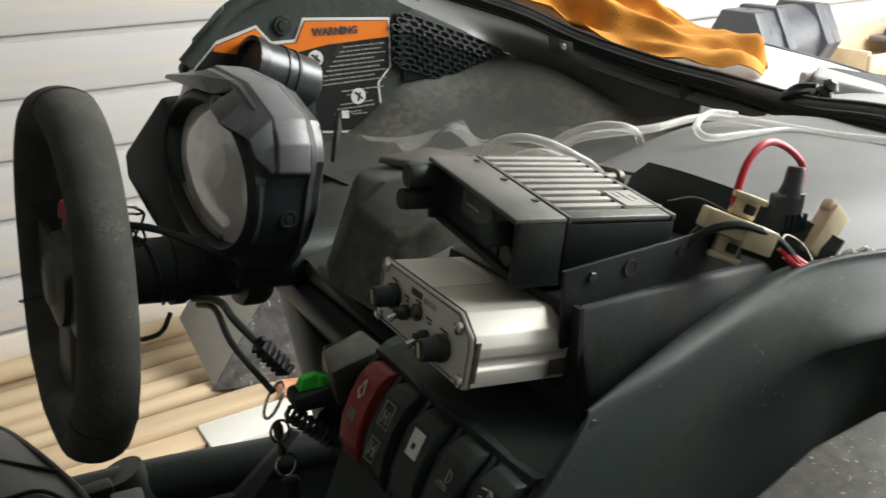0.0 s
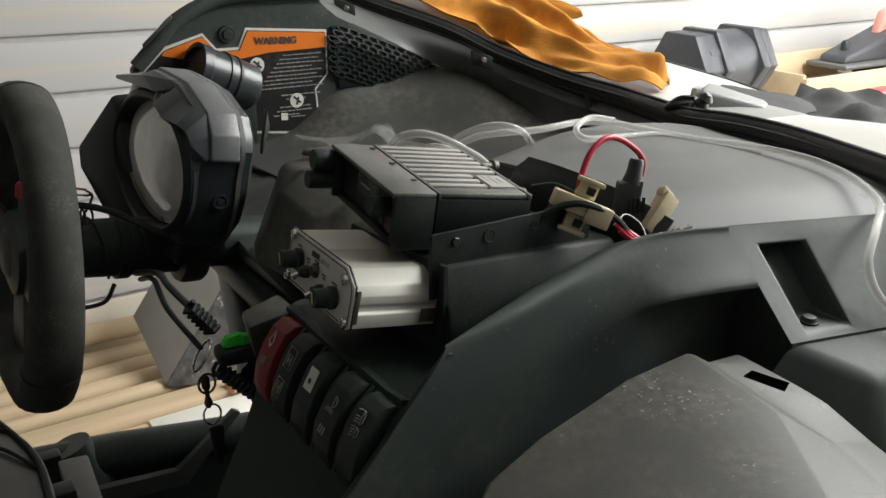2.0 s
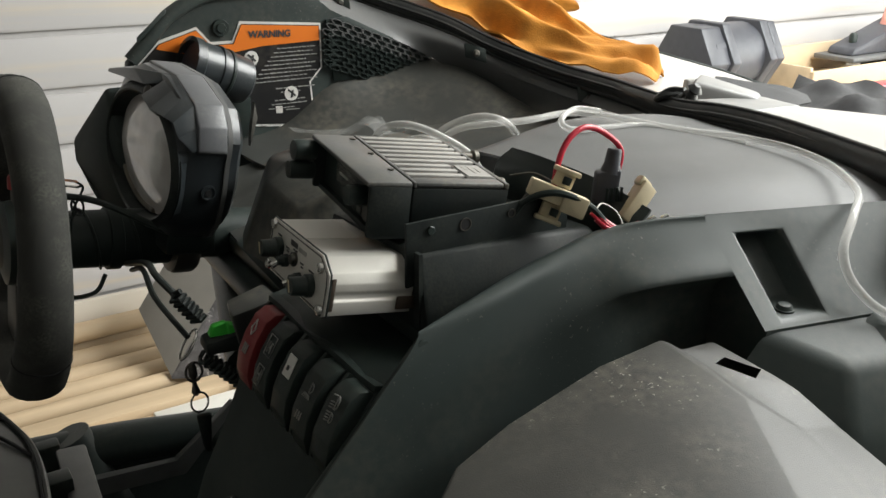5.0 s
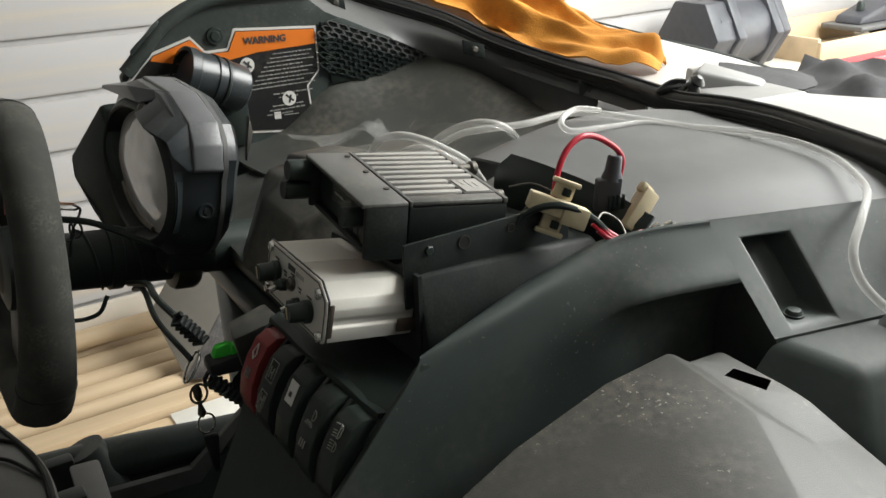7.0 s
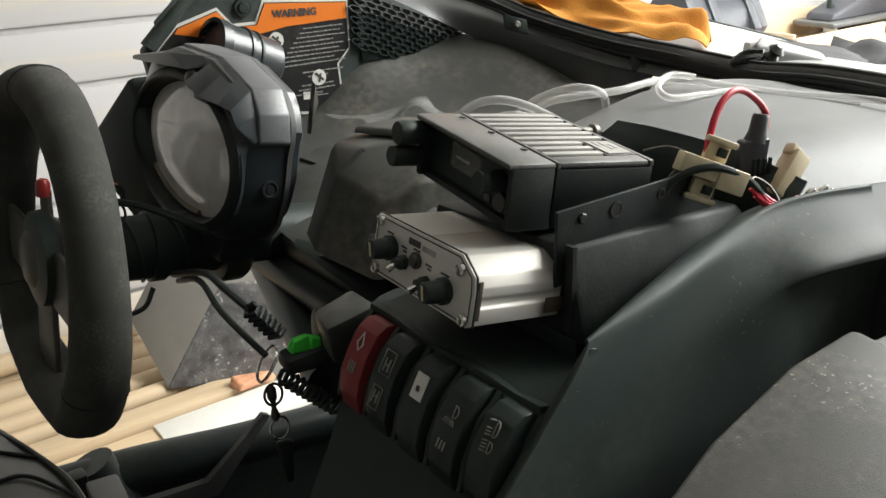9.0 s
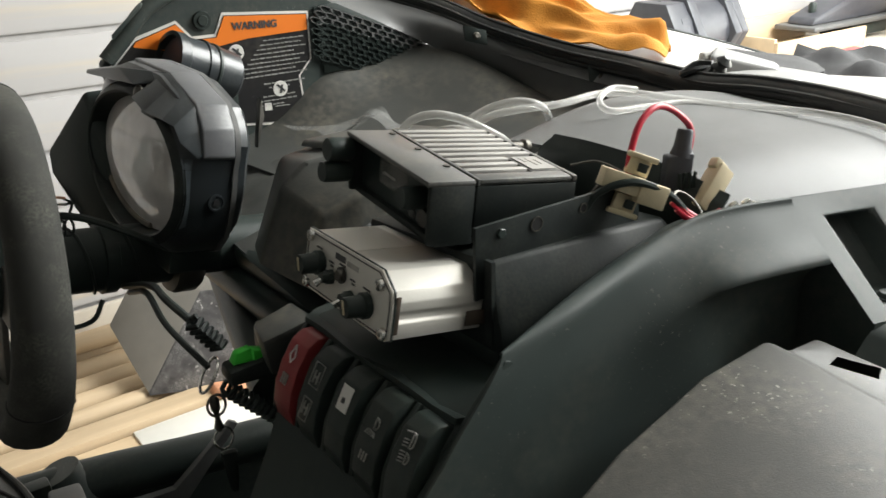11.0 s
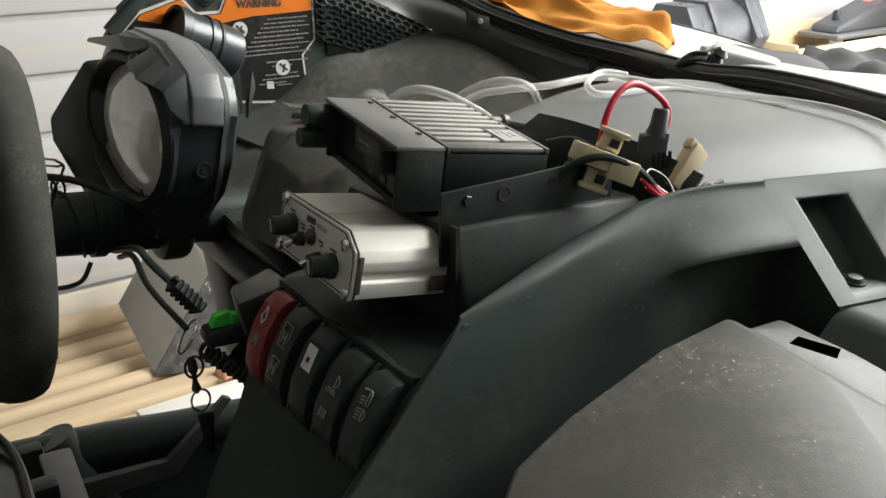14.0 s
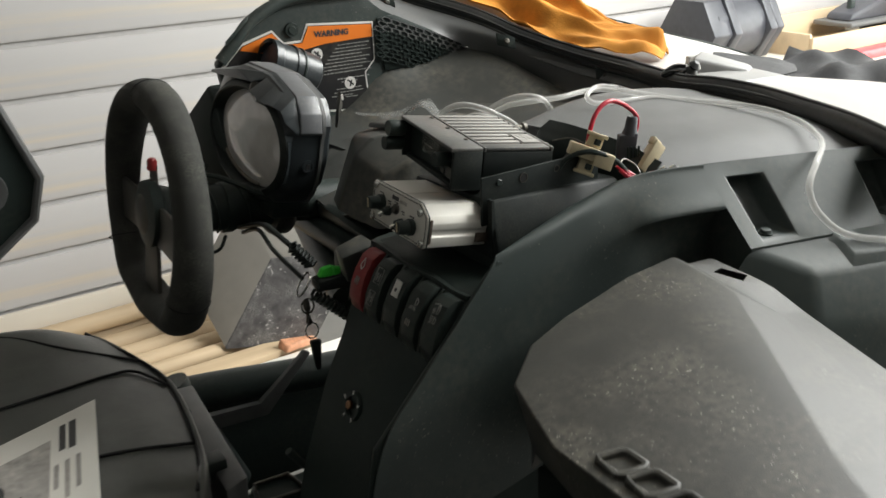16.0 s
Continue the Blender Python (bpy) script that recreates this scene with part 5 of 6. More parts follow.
# Slotted top: raised fins, with a black sheet painting the shade in the gaps.
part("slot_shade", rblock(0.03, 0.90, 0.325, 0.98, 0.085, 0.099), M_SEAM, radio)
for k in range(9):
    w = 0.028 + 0.097 * k
    d1 = 0.968 if k < 6 else 0.742
    part("top_fin", rblock(w, w + 0.050, 0.330, d1, -0.01, 0.10, 0.0006), M_FIN, radio)
part("cover_front_strip", rblock(0.0, 1.0, 0.309, 0.330, -0.005, 0.10, 0.0004), M_RADIO, radio)
part("cover_rear_strip", rblock(0.0, 1.0, 0.968, 1.0, -0.005, 0.10, 0.0006), M_RADIO, radio)
part("cover_rail", rblock(0.0, 0.022, 0.330, 0.968, -0.005, 0.10, 0.0006), M_RADIO, radio)
part("cover_rail", rblock(0.880, 1.0, 0.330, 0.968, -0.005, 0.10, 0.0022), M_RADIO, radio)
part("plate_seat", rblock(0.606, 0.880, 0.745, 0.968, 0.0, 0.10, 0.0004), M_RADIO, radio)
plt = part("maker_plate", rblock(0.640, 0.868, 0.765, 0.945, -0.018, -0.001), M_FIN, radio, "worn silver type plate")
for k, (a, b) in enumerate(((0.66, 0.74), (0.66, 0.80), (0.70, 0.78))):
    part("print_bar", rblock(a, b, 0.80 + 0.045 * k, 0.815 + 0.045 * k, -0.026, -0.018), M_PRINT, plt)
for w, d in ((0.10, 0.26), (0.42, 0.26), (0.75, 0.26)):
    part("cover_screw", lathe(rp(w, d, 0.0), -RH, [(-0.001, 0.0025), (0.0008, 0.0025), (0.0008, 0.001)], 10), M_DARKMETAL, radio)
part("aerial_socket", lathe(rp(0.70, 1.0, 0.25), RD, [(0, 0.006), (0.008, 0.006), (0.009, 0.0045), (0.016, 0.0045)], 14), M_DARKMETAL, radio)
part("rear_stud", lathe(rp(0.30, 1.0, 0.10), RD, [(0, 0.004), (0.010, 0.004), (0.012, 0.006), (0.016, 0.006)], 12), M_DARKMETAL, radio)

# Bracket under and beside the radio.
bracket = thing("mounting_bracket", (0.14, -0.02, 1.10), "black perforated steel mounting bracket", "bracket")


part("side_plate", hexa([(0.066, -0.064, 1.150), (0.215, -0.064, 1.158), (0.215, -0.061, 1.158), (0.066, -0.061, 1.150), (0.066, -0.064, 1.199), (0.215, -0.064, 1.199), (0.215, -0.061, 1.199), (0.066, -0.061, 1.199)], 0.0008), M_STEELBLACK, bracket)
for f, z, r in ((0.116, 1.190, 0.0052), (0.158, 1.191, 0.0036), (0.192, 1.193, 0.0042)):
    part("hole_ring", lathe((f, -0.0645, z), (0, -1, 0), [(0, r), (0.0006, r), (0.0006, r - 0.0008), (-0.0002, r - 0.0009)], 16), M_DARKMETAL, bracket)
    # Solid black disc paints the shade inside the hole.
    part("hole", lathe((f, -0.0645, z), (0, -1, 0), [(0, r - 0.001), (0.0003, r - 0.001)], 16), M_SEAM, bracket)
part("bracket_bolt", lathe((0.086, -0.064, 1.191), (0, -1, 0), [(0, 0.0036), (0.0014, 0.0036), (0.002, 0.003), (0.002, 0.0005)], 6), M_BLACK, bracket)
part("base_tray", hexa([(0.072, -0.085, 1.115), (0.26, -0.098, 1.120), (0.26, 0.060, 1.120), (0.072, 0.075, 1.115), (0.074, -0.066, 1.176), (0.235, -0.070, 1.168), (0.235, 0.055, 1.160), (0.074, 0.070, 1.168)], 0.004), M_STEELBLACK, bracket)
part("floor_bar", hexa([(0.074, -0.075, 1.092), (0.24, -0.095, 1.092), (0.24, 0.06, 1.092), (0.074, 0.06, 1.092), (0.074, -0.075, 1.118), (0.24, -0.095, 1.122), (0.24, 0.06, 1.122), (0.074, 0.06, 1.118)], 0.002), M_BLACK, bracket)
part("strap", hexa([(0.071, -0.073, 1.120), (0.074, -0.073, 1.120), (0.074, -0.066, 1.120), (0.071, -0.066, 1.120), (0.071, -0.073, 1.178), (0.074, -0.073, 1.178), (0.074, -0.066, 1.178), (0.071, -0.066, 1.178)]), M_STEELBLACK, bracket)

# ---- intercom ----
M_RUST = material("dull_rusted_steel", (0.075, 0.055, 0.040), 0.6, metal=0.3, vary=0.4, scale=120)
inter = thing("intercom", (0.05, 0.0, 1.125), "silver aluminium intercom box with black knobs", "intercom")
IO, IW, ID, IH = Vector((0.0185, 0.0580, 1.1762)), Vector((-0.0073, -0.1150, 0.0030)), Vector((0.0668, -0.0040, -0.0113)), Vector((-0.0095, -0.0026, -0.0365))


def ip(w, d, h):
    return IO + IW * w + ID * d + IH * h


def iblock(w0, w1, d0, d1, h0, h1, bev=0.0):
    return hexa([ip(w0, d0, h1), ip(w1, d0, h1), ip(w1, d1, h1), ip(w0, d1, h1), ip(w0, d0, h0), ip(w1, d0, h0), ip(w1, d1, h0), ip(w0, d1, h0)], bev)


OUT = [(0.03, 0.0), (0.86, 0.0), (0.97, 0.22), (1.0, 0.40), (1.0, 0.55), (0.985, 0.62), (0.985, 0.70), (1.0, 0.75), (1.0, 1.0), (0.0, 1.0), (0.0, 0.12)]
part("case", prism([ip(w, 0.03, h) for w, h in OUT], ID * 0.97, 0.0008), M_ALU, inter, "extruded aluminium case")
FACE = [(0.01, -0.03), (0.87, -0.03), (0.995, 0.22), (1.01, 0.45), (1.01, 0.98), (0.97, 1.04), (0.03, 1.04), (-0.01, 0.95), (-0.01, 0.08)]
part("gasket", prism([ip(0.5 + (w - 0.5) * 1.012, 0.018, 0.5 + (h - 0.5) * 1.03) for w, h in FACE], ID * 0.018, 0.0003), M_BLACK, inter)
plate = part("face_plate", prism([ip(w, 0.0, h) for w, h in FACE], ID * 0.02, 0.0005), M_ALU, inter, "brushed face plate with a black line border")
B2 = [(0.5 + (w - 0.5) * 0.95, 0.5 + (h - 0.5) * 0.90) for w, h in FACE]
for (w0, h0), (w1, h1) in zip(B2, B2[1:] + B2[:1]):
    a, b = ip(w0, -0.002, h0), ip(w1, -0.002, h1)
    part("border_line", tube([a, b], 0.0005, 4, smooth=False), M_INK, plate)
for w, h in ((0.05, 0.08), (0.88, 0.20), (0.05, 0.93), (0.95, 0.93)):
    sc = part("corner_screw", lathe(ip(w, 0.0, h), -ID, [(0, 0.0042), (0.0025, 0.0038), (0.003, 0.002), (0.001, 0.0015)], 12), M_STEEL, plate)
for w, h in ((0.19, 0.46), (0.76, 0.66)):
    kn = part("volume_knob", lathe(ip(w, 0.0, h), -ID, [(0, 0.0084), (0.004, 0.0084), (0.005, 0.0072), (0.015, 0.0066), (0.016, 0.0060), (0.016, 0.001)], 20), M_BLACK, plate, "black ribbed volume knob")
    part("pointer", obox(ip(w, 0.0, h) - ID.normalized() * 0.0164 - RW.normalized() * 0.0012 - Vector((0, 0, 0.005)), RW.normalized() * 0.0024, (0, 0, 0.010), -ID.normalized() * 0.0004, 0.0003, 1), M_IVORY, kn)
for w, h in ((0.34, 0.58), (0.58, 0.72)):
    nut = part("switch_bush", lathe(ip(w, 0.0, h), -ID, [(0, 0.0052), (0.004, 0.0050), (0.005, 0.0040), (0.008, 0.0036)], 8), M_BLACK, plate)
    part("toggle", tube([ip(w, -0.06, h), ip(w - 0.02, -0.16, h + 0.12)], (0.0018, 0.0026), 8, smooth=False), M_STEEL, nut)
part("round_button", lathe(ip(0.46, 0.0, 0.44), -ID, [(0, 0.0055), (0.002, 0.0055), (0.002, 0.0042), (0.004, 0.0036)], 16), M_DARKMETAL, plate)
part("logo_mark", obox(ip(0.36, -0.001, 0.12), IW * 0.12, IH * 0.11, -ID * 0.004), M_INK, plate)
part("logo_print", obox(ip(0.50, -0.001, 0.15), IW * 0.13, IH * 0.09, -ID * 0.004), M_PRINT, plate)
for w, h, ww in ((0.16, 0.20, 0.07), (0.32, 0.32, 0.06), (0.45, 0.26, 0.07), (0.58, 0.40, 0.06), (0.74, 0.40, 0.08), (0.33, 0.38, 0.04), (0.59, 0.46, 0.04)):
    part("print_bar", obox(ip(w - ww / 2, -0.001, h), IW * ww, IH * 0.035, -ID * 0.003), M_INK, plate)
part("white_label", iblock(0.05, 0.50, 0.06, 0.72, -0.012, -0.001), M_PAPER, inter)
part("side_clip", obox(ip(1.005, 0.03, 0.28), IH * 0.62, ID * 0.05, IW * 0.012, 0.0008), M_RUST, inter, "rusty side clip")
part("side_tab", obox(ip(1.01, 0.80, 0.66), ID * 0.25, IH * 0.26, IW * 0.010, 0.0006), M_RUST, inter)

# ---- connectors and wires by the radio ----
har = thing("wire_connectors", (0.24, -0.08, 1.17), "ivory wiring connectors with a red looped wire", "connector")
har.matrix_world = VM @ Matrix.Translation((0.250, -0.080, 1.152))
C0 = Vector((0.178, -0.070, 1.222))
CX, CY, CZ = Vector((0.75, -0.55, -0.35)).normalized(), Vector((0.45, 0.80, -0.15)).normalized(), Vector((0.35, -0.1, 0.93)).normalized()


def cbox(o, x, y, z, wx, wy, wz, bev=0.0012):
    return obox(Vector(o) - x * wx / 2 - y * wy / 2 - z * wz / 2, x * wx, y * wy, z * wz, bev)


plug = part("ivory_plug", join(cbox(C0, CX, CY, CZ, 0.030, 0.014, 0.013), cbox(C0 + CX * 0.021 - CZ * 0.002, CX, CY, CZ, 0.020, 0.018, 0.016)), M_IVORY, har, "ivory nylon plug")
for s in (-1, 1):
    part("plug_latch", join(cbox(C0 + CX * 0.008 + CZ * s * 0.013 + CY * 0.003, CX, CY, CZ, 0.016, 0.006, 0.012), cbox(C0 + CX * 0.008 + CZ * s * 0.020, CX, CY, CZ, 0.022, 0.005, 0.004)), M_IVORY, plug)
    # Black block coloured as the shaded inside of the latch opening.
    part("latch_hole", cbox(C0 + CX * 0.010 + CZ * s * 0.013 - CY * 0.001, CX, CY, CZ, 0.006, 0.005, 0.006, 0.0005), M_BLACK, plug)
P2 = Vector((0.258, -0.082, 1.199))
EX, EZ = Vector((0.55, 0.0, 0.62)).normalized(), Vector((-0.5, 0.3, 0.6)).normalized()
EY = EZ.cross(EX).normalized()
part("ivory_socket", join(cbox(P2 + EX * 0.004, EX, EY, EZ, 0.036, 0.016, 0.014, 0.0018), cbox(P2 + EX * 0.020 + EZ * 0.004, EX, EY, EZ, 0.008, 0.010, 0.012, 0.0018)), M_IVORY, har, "ivory nylon socket")
P3 = Vector((0.246, -0.062, 1.214))
fuse = part("fuse_holder", join(cbox(P3, Vector((0.82, -0.5, 0.1)).normalized(), Vector((0.5, 0.85, 0)).normalized(), Vector((0.1, 0, 1)).normalized(), 0.020, 0.012, 0.026, 0.002),
                                lathe(P3 + Vector((0.004, 0, 0.010)), (0.15, 0, 1), [(0, 0.009), (0.008, 0.0065), (0.018, 0.0060), (0.020, 0.005)], 12)), M_BIN, har, "dark grey fuse holder")
for k in range(4):
    part("fuse_fin", cbox(P3 + Vector((0.0, -0.0075, -0.006)) + Vector((0.82, -0.5, 0.1)) * (0.004 * (k - 1.0)), Vector((0.82, -0.5, 0.1)).normalized(), Vector((0.5, 0.85, 0)).normalized(), Vector((0, 0, 1)), 0.002, 0.003, 0.012, 0.0004), M_BLACK, fuse)
part("red_wire", tube([(0.184, -0.070, 1.200), (0.184, -0.070, 1.219), (0.187, -0.069, 1.241), (0.199, -0.066, 1.259), (0.218, -0.064, 1.266), (0.242, -0.062, 1.257), (0.261, -0.061, 1.240), (0.257, -0.061, 1.216)], 0.0024, 10), M_REDWIRE, har, "red looped wire")
part("black_wire", tube([(0.150, -0.060, 1.200), (0.160, -0.066, 1.217), (0.178, -0.080, 1.224), (0.200, -0.092, 1.214), (0.216, -0.098, 1.196), (0.225, -0.098, 1.186)], 0.0026, 8), M_BLACK, har)
part("brown_wire", tube([(0.160, -0.054, 1.205), (0.170, -0.060, 1.220), (0.185, -0.070, 1.224)], 0.0018, 8), M_DARKMETAL, har)
part("lower_wire", tube([(0.205, -0.096, 1.203), (0.220, -0.103, 1.189), (0.236, -0.104, 1.185), (0.246, -0.100, 1.190)], 0.0022, 8), M_REDWIRE, har)
part("thin_wire", tube([(0.180, -0.020, 1.222), (0.196, -0.030, 1.224), (0.206, -0.045, 1.218), (0.205, -0.060, 1.215)], 0.0010, 6), M_DARKMETAL, har)
part("loop_wire", tube([(0.214, -0.085, 1.205), (0.226, -0.080, 1.207), (0.236, -0.086, 1.200), (0.234, -0.096, 1.191), (0.222, -0.100, 1.190)], 0.0010, 6), M_DARKMETAL, har)
for k, (c, h) in enumerate(((0.000, 0.004), (0.004, 0.000), (-0.003, 0.002))):
    part("red_tail", tube([(0.204 + c, -0.094, 1.206 + h), (0.216 + c, -0.101, 1.196), (0.230, -0.104 - 0.001 * k, 1.190 + h), (0.244, -0.103, 1.191 + h), (0.252 + c, -0.098, 1.186)], 0.0014, 6), M_REDWIRE, har)
part("loom", tube([(0.232, -0.102, 1.186), (0.205, -0.106, 1.176), (0.170, -0.100, 1.160), (0.140, -0.090, 1.140)], 0.0068, 10), M_DARKMETAL, har, "taped brown wire loom")
# Clear tape given a bright steel material to imitate its glints.
part("foil_tape", join(*[cbox((0.252 + 0.006 * k, -0.104 - 0.001 * k, 1.190 + 0.003 * (k % 2)), Vector((0.8, -0.3, 0.4)).normalized(), Vector((0.3, 0.9, 0)).normalized(), Vector((-0.3, 0.1, 0.9)).normalized(), 0.007, 0.005, 0.010, 0.0015) for k in range(5)]), M_STEEL, har, "crumpled clear tape, drawn in steel for its glints")

# ---- clear hose ----
hose = thing("clear_hose", (0.35, 0.08, 1.18), "clear vinyl hose looped over the dash", "hose")
part("long_run", tube([(0.226, 0.190, 1.1600), (0.234, 0.180, 1.1730), (0.259, 0.156, 1.1960), (0.279, 0.137, 1.2030), (0.319, 0.122, 1.2050), (0.374, 0.124, 1.2060), (0.409, 0.110, 1.2030), (0.443, 0.084, 1.1960), (0.473, 0.046, 1.1910), (0.498, 0.002, 1.1908), (0.501, -0.055, 1.1921), (0.488, -0.105, 1.1910), (0.462, -0.145, 1.1890), (0.435, -0.172, 1.1870), (0.398, -0.192, 1.1800), (0.370, -0.206, 1.1620), (0.372, -0.220, 1.1380), (0.395, -0.242, 1.1160), (0.450, -0.275, 1.1060)], 0.0037, 12), M_HOSE, hose)
part("first_loop", tube([(0.176, 0.190, 1.150), (0.170, 0.176, 1.182), (0.165, 0.146, 1.209), (0.172, 0.122, 1.219), (0.188, 0.108, 1.216), (0.206, 0.096, 1.206), (0.226, 0.090, 1.192), (0.246, 0.092, 1.168)], 0.0037, 12), M_HOSE, hose)
part("second_loop", tube([(0.214, 0.205, 1.1600), (0.209, 0.193, 1.1710), (0.201, 0.158, 1.1910), (0.200, 0.128, 1.2010), (0.213, 0.113, 1.1960), (0.237, 0.114, 1.1810), (0.254, 0.120, 1.1650)], 0.0037, 12), M_HOSE, hose)
part("third_loop", tube([(0.404, 0.106, 1.2080), (0.374, 0.110, 1.2130), (0.347, 0.100, 1.2070), (0.351, 0.088, 1.1990), (0.397, 0.082, 1.1970), (0.444, 0.076, 1.1940), (0.475, 0.040, 1.1870), (0.500, -0.008, 1.1866)], 0.0033, 12), M_HOSE, hose)
part("fourth_loop", tube([(0.222, 0.190, 1.1600), (0.227, 0.178, 1.1730), (0.245, 0.154, 1.2010), (0.262, 0.125, 1.2150), (0.285, 0.112, 1.2100), (0.324, 0.140, 1.1850), (0.346, 0.158, 1.1700)], 0.0037, 12), M_HOSE, hose)
for c in ((0.473, 0.046, 1.1910), (0.372, -0.207, 1.1600), (0.462, -0.145, 1.1890)):
    part("hose_band", lathe(Vector(c) - Vector((0.003, -0.003, 0)), (0.8, -0.6, -0.2), [(0, 0.0062), (0.004, 0.0062)], 12), M_FILM, hose)

# ---- keys ----
keys = thing("key_and_lanyard", (-0.015, 0.158, 0.92), "ignition key with green tag and coiled lanyard", "keys")
part("key_barrel", lathe((0.030, 0.150, 1.050), (-1, 0.15, 0.05), [(0, 0.018), (0.016, 0.018), (0.018, 0.012)], 16), M_STEELBLACK, keys)
part("green_tag", join(hexa([(-0.0141, 0.1485, 1.0396), (0.0044, 0.1448, 1.0388), (0.0059, 0.1544, 1.0388), (-0.0133, 0.1596, 1.0396), (-0.0104, 0.1500, 1.0499), (0.0022, 0.1463, 1.0529), (0.0030, 0.1530, 1.0529), (-0.0089, 0.1574, 1.0499)], 0.0014, 1),
                         hexa([(0.0015, 0.1433, 1.0381), (0.0148, 0.1426, 1.0396), (0.0163, 0.1530, 1.0396), (0.0030, 0.1552, 1.0381), (0.0022, 0.1456, 1.0514), (0.0126, 0.1441, 1.0484), (0.0133, 0.1515, 1.0484), (0.0030, 0.1537, 1.0514)], 0.0016, 1)), M_GREEN, keys, "bright green faceted key tag")
part("tag_sleeve", hexa([(-0.020, 0.142, 1.024), (0.022, 0.136, 1.024), (0.024, 0.160, 1.024), (-0.018, 0.168, 1.024), (-0.020, 0.142, 1.038), (0.022, 0.136, 1.044), (0.024, 0.160, 1.044), (-0.018, 0.168, 1.038)], 0.005), M_STEELBLACK, keys)
ring = lambda c, r, ax: [Vector(c) + r * (math.cos(t) * Vector(ax[0]) + math.sin(t) * Vector(ax[1])) for t in (2 * math.pi * k / 18 for k in range(18))]
part("split_ring", tube(ring((-0.031, 0.158, 1.034), 0.0145, ((0.6, 0, 0.8), (0.2, 0.9, 0))), 0.0013, 6, 2, closed=True), M_STEEL, keys)
part("lower_ring", tube(ring((-0.026, 0.158, 0.972), 0.009, ((0.9, 0, 0.1), (0.0, 0.3, 0.95))), 0.0010, 6, 2, closed=True), M_STEEL, keys)
part("swivel_clip", join(lathe((-0.030, 0.158, 1.014), (0.05, 0, -1), [(0, 0.0022), (0.004, 0.0040), (0.012, 0.0040), (0.016, 0.0022), (0.022, 0.0022), (0.030, 0.0042), (0.034, 0.0015)], 10)), M_DARKMETAL, keys)
part("coil_cord", tube([Vector((-0.020 + 0.036 * (k / 60), 0.155 - 0.02 * k / 60, 1.020 - 0.034 * (k / 60))) + 0.0064 * (math.cos(k * 1.05) * Vector((0.7, 0.1, 0.6)) + math.sin(k * 1.05) * Vector((0, 1, 0))) for k in range(61)], 0.0022, 6, 1), M_BLACK, keys, "black coiled cord")
part("clip_ring", tube(ring((-0.029, 0.156, 1.006), 0.0085, ((0.9, 0, 0.1), (0.0, 0.3, 0.95))), 0.0012, 6, 2, closed=True), M_DARKMETAL, keys)
part("hanging_fob", hexa([(-0.026, 0.154, 0.918), (-0.020, 0.153, 0.918), (-0.020, 0.158, 0.918), (-0.026, 0.159, 0.918), (-0.031, 0.153, 0.960), (-0.017, 0.151, 0.960), (-0.017, 0.159, 0.960), (-0.031, 0.161, 0.960)], 0.003), M_STEELBLACK, keys)
part("column_cable", tube([(-0.035, 0.340, 1.050), (-0.034, 0.260, 1.078), (-0.040, 0.200, 1.086), (-0.018, 0.160, 1.056)], 0.0034, 8), M_STEELBLACK, keys)
part("column_cable", tube([(-0.030, 0.345, 1.040), (-0.036, 0.270, 1.068), (-0.042, 0.210, 1.062), (-0.030, 0.160, 1.040)], 0.0028, 8), M_STEELBLACK, keys)
part("cable_sleeve", tube([Vector((-0.034, 0.172, 1.078)).lerp(Vector((-0.018, 0.160, 1.055)), k / 24) + Vector((0.0052 * math.cos(k * 1.57), 0.0052 * math.sin(k * 1.57), 0.003 * math.cos(k * 1.57))) for k in range(25)], 0.0026, 6, 1), M_STEELBLACK, keys, "ribbed black cable sleeve")

# ---- seat and booklet ----
seat = thing("driver_seat", (-0.45, 0.37, 0.36), "black vinyl bucket seat with stitched seams", "seat")
part("cushion", sheet([
    [(-0.225, 0.080, 0.790), (-0.300, 0.075, 0.800), (-0.500, 0.075, 0.800), (-0.800, 0.075, 0.800)],
    [(-0.200, 0.110, 0.848), (-0.300, 0.105, 0.866), (-0.500, 0.105, 0.874), (-0.800, 0.105, 0.880)],
    [(-0.172, 0.200, 0.846), (-0.270, 0.200, 0.866), (-0.500, 0.200, 0.872), (-0.800, 0.200, 0.880)],
    [(-0.156, 0.350, 0.846), (-0.250, 0.350, 0.864), (-0.500, 0.350, 0.872), (-0.800, 0.350, 0.880)],
    [(-0.172, 0.450, 0.846), (-0.260, 0.470, 0.868), (-0.500, 0.480, 0.876), (-0.800, 0.480, 0.880)],
    [(-0.215, 0.570, 0.848), (-0.300, 0.580, 0.880), (-0.500, 0.590, 0.890), (-0.800, 0.590, 0.890)],
    [(-0.230, 0.610, 0.780), (-0.300, 0.640, 0.800), (-0.500, 0.640, 0.800), (-0.800, 0.640, 0.800)],
], 0.01, nu=6, nv=6), M_VINYL, seat, "padded black vinyl cushion")
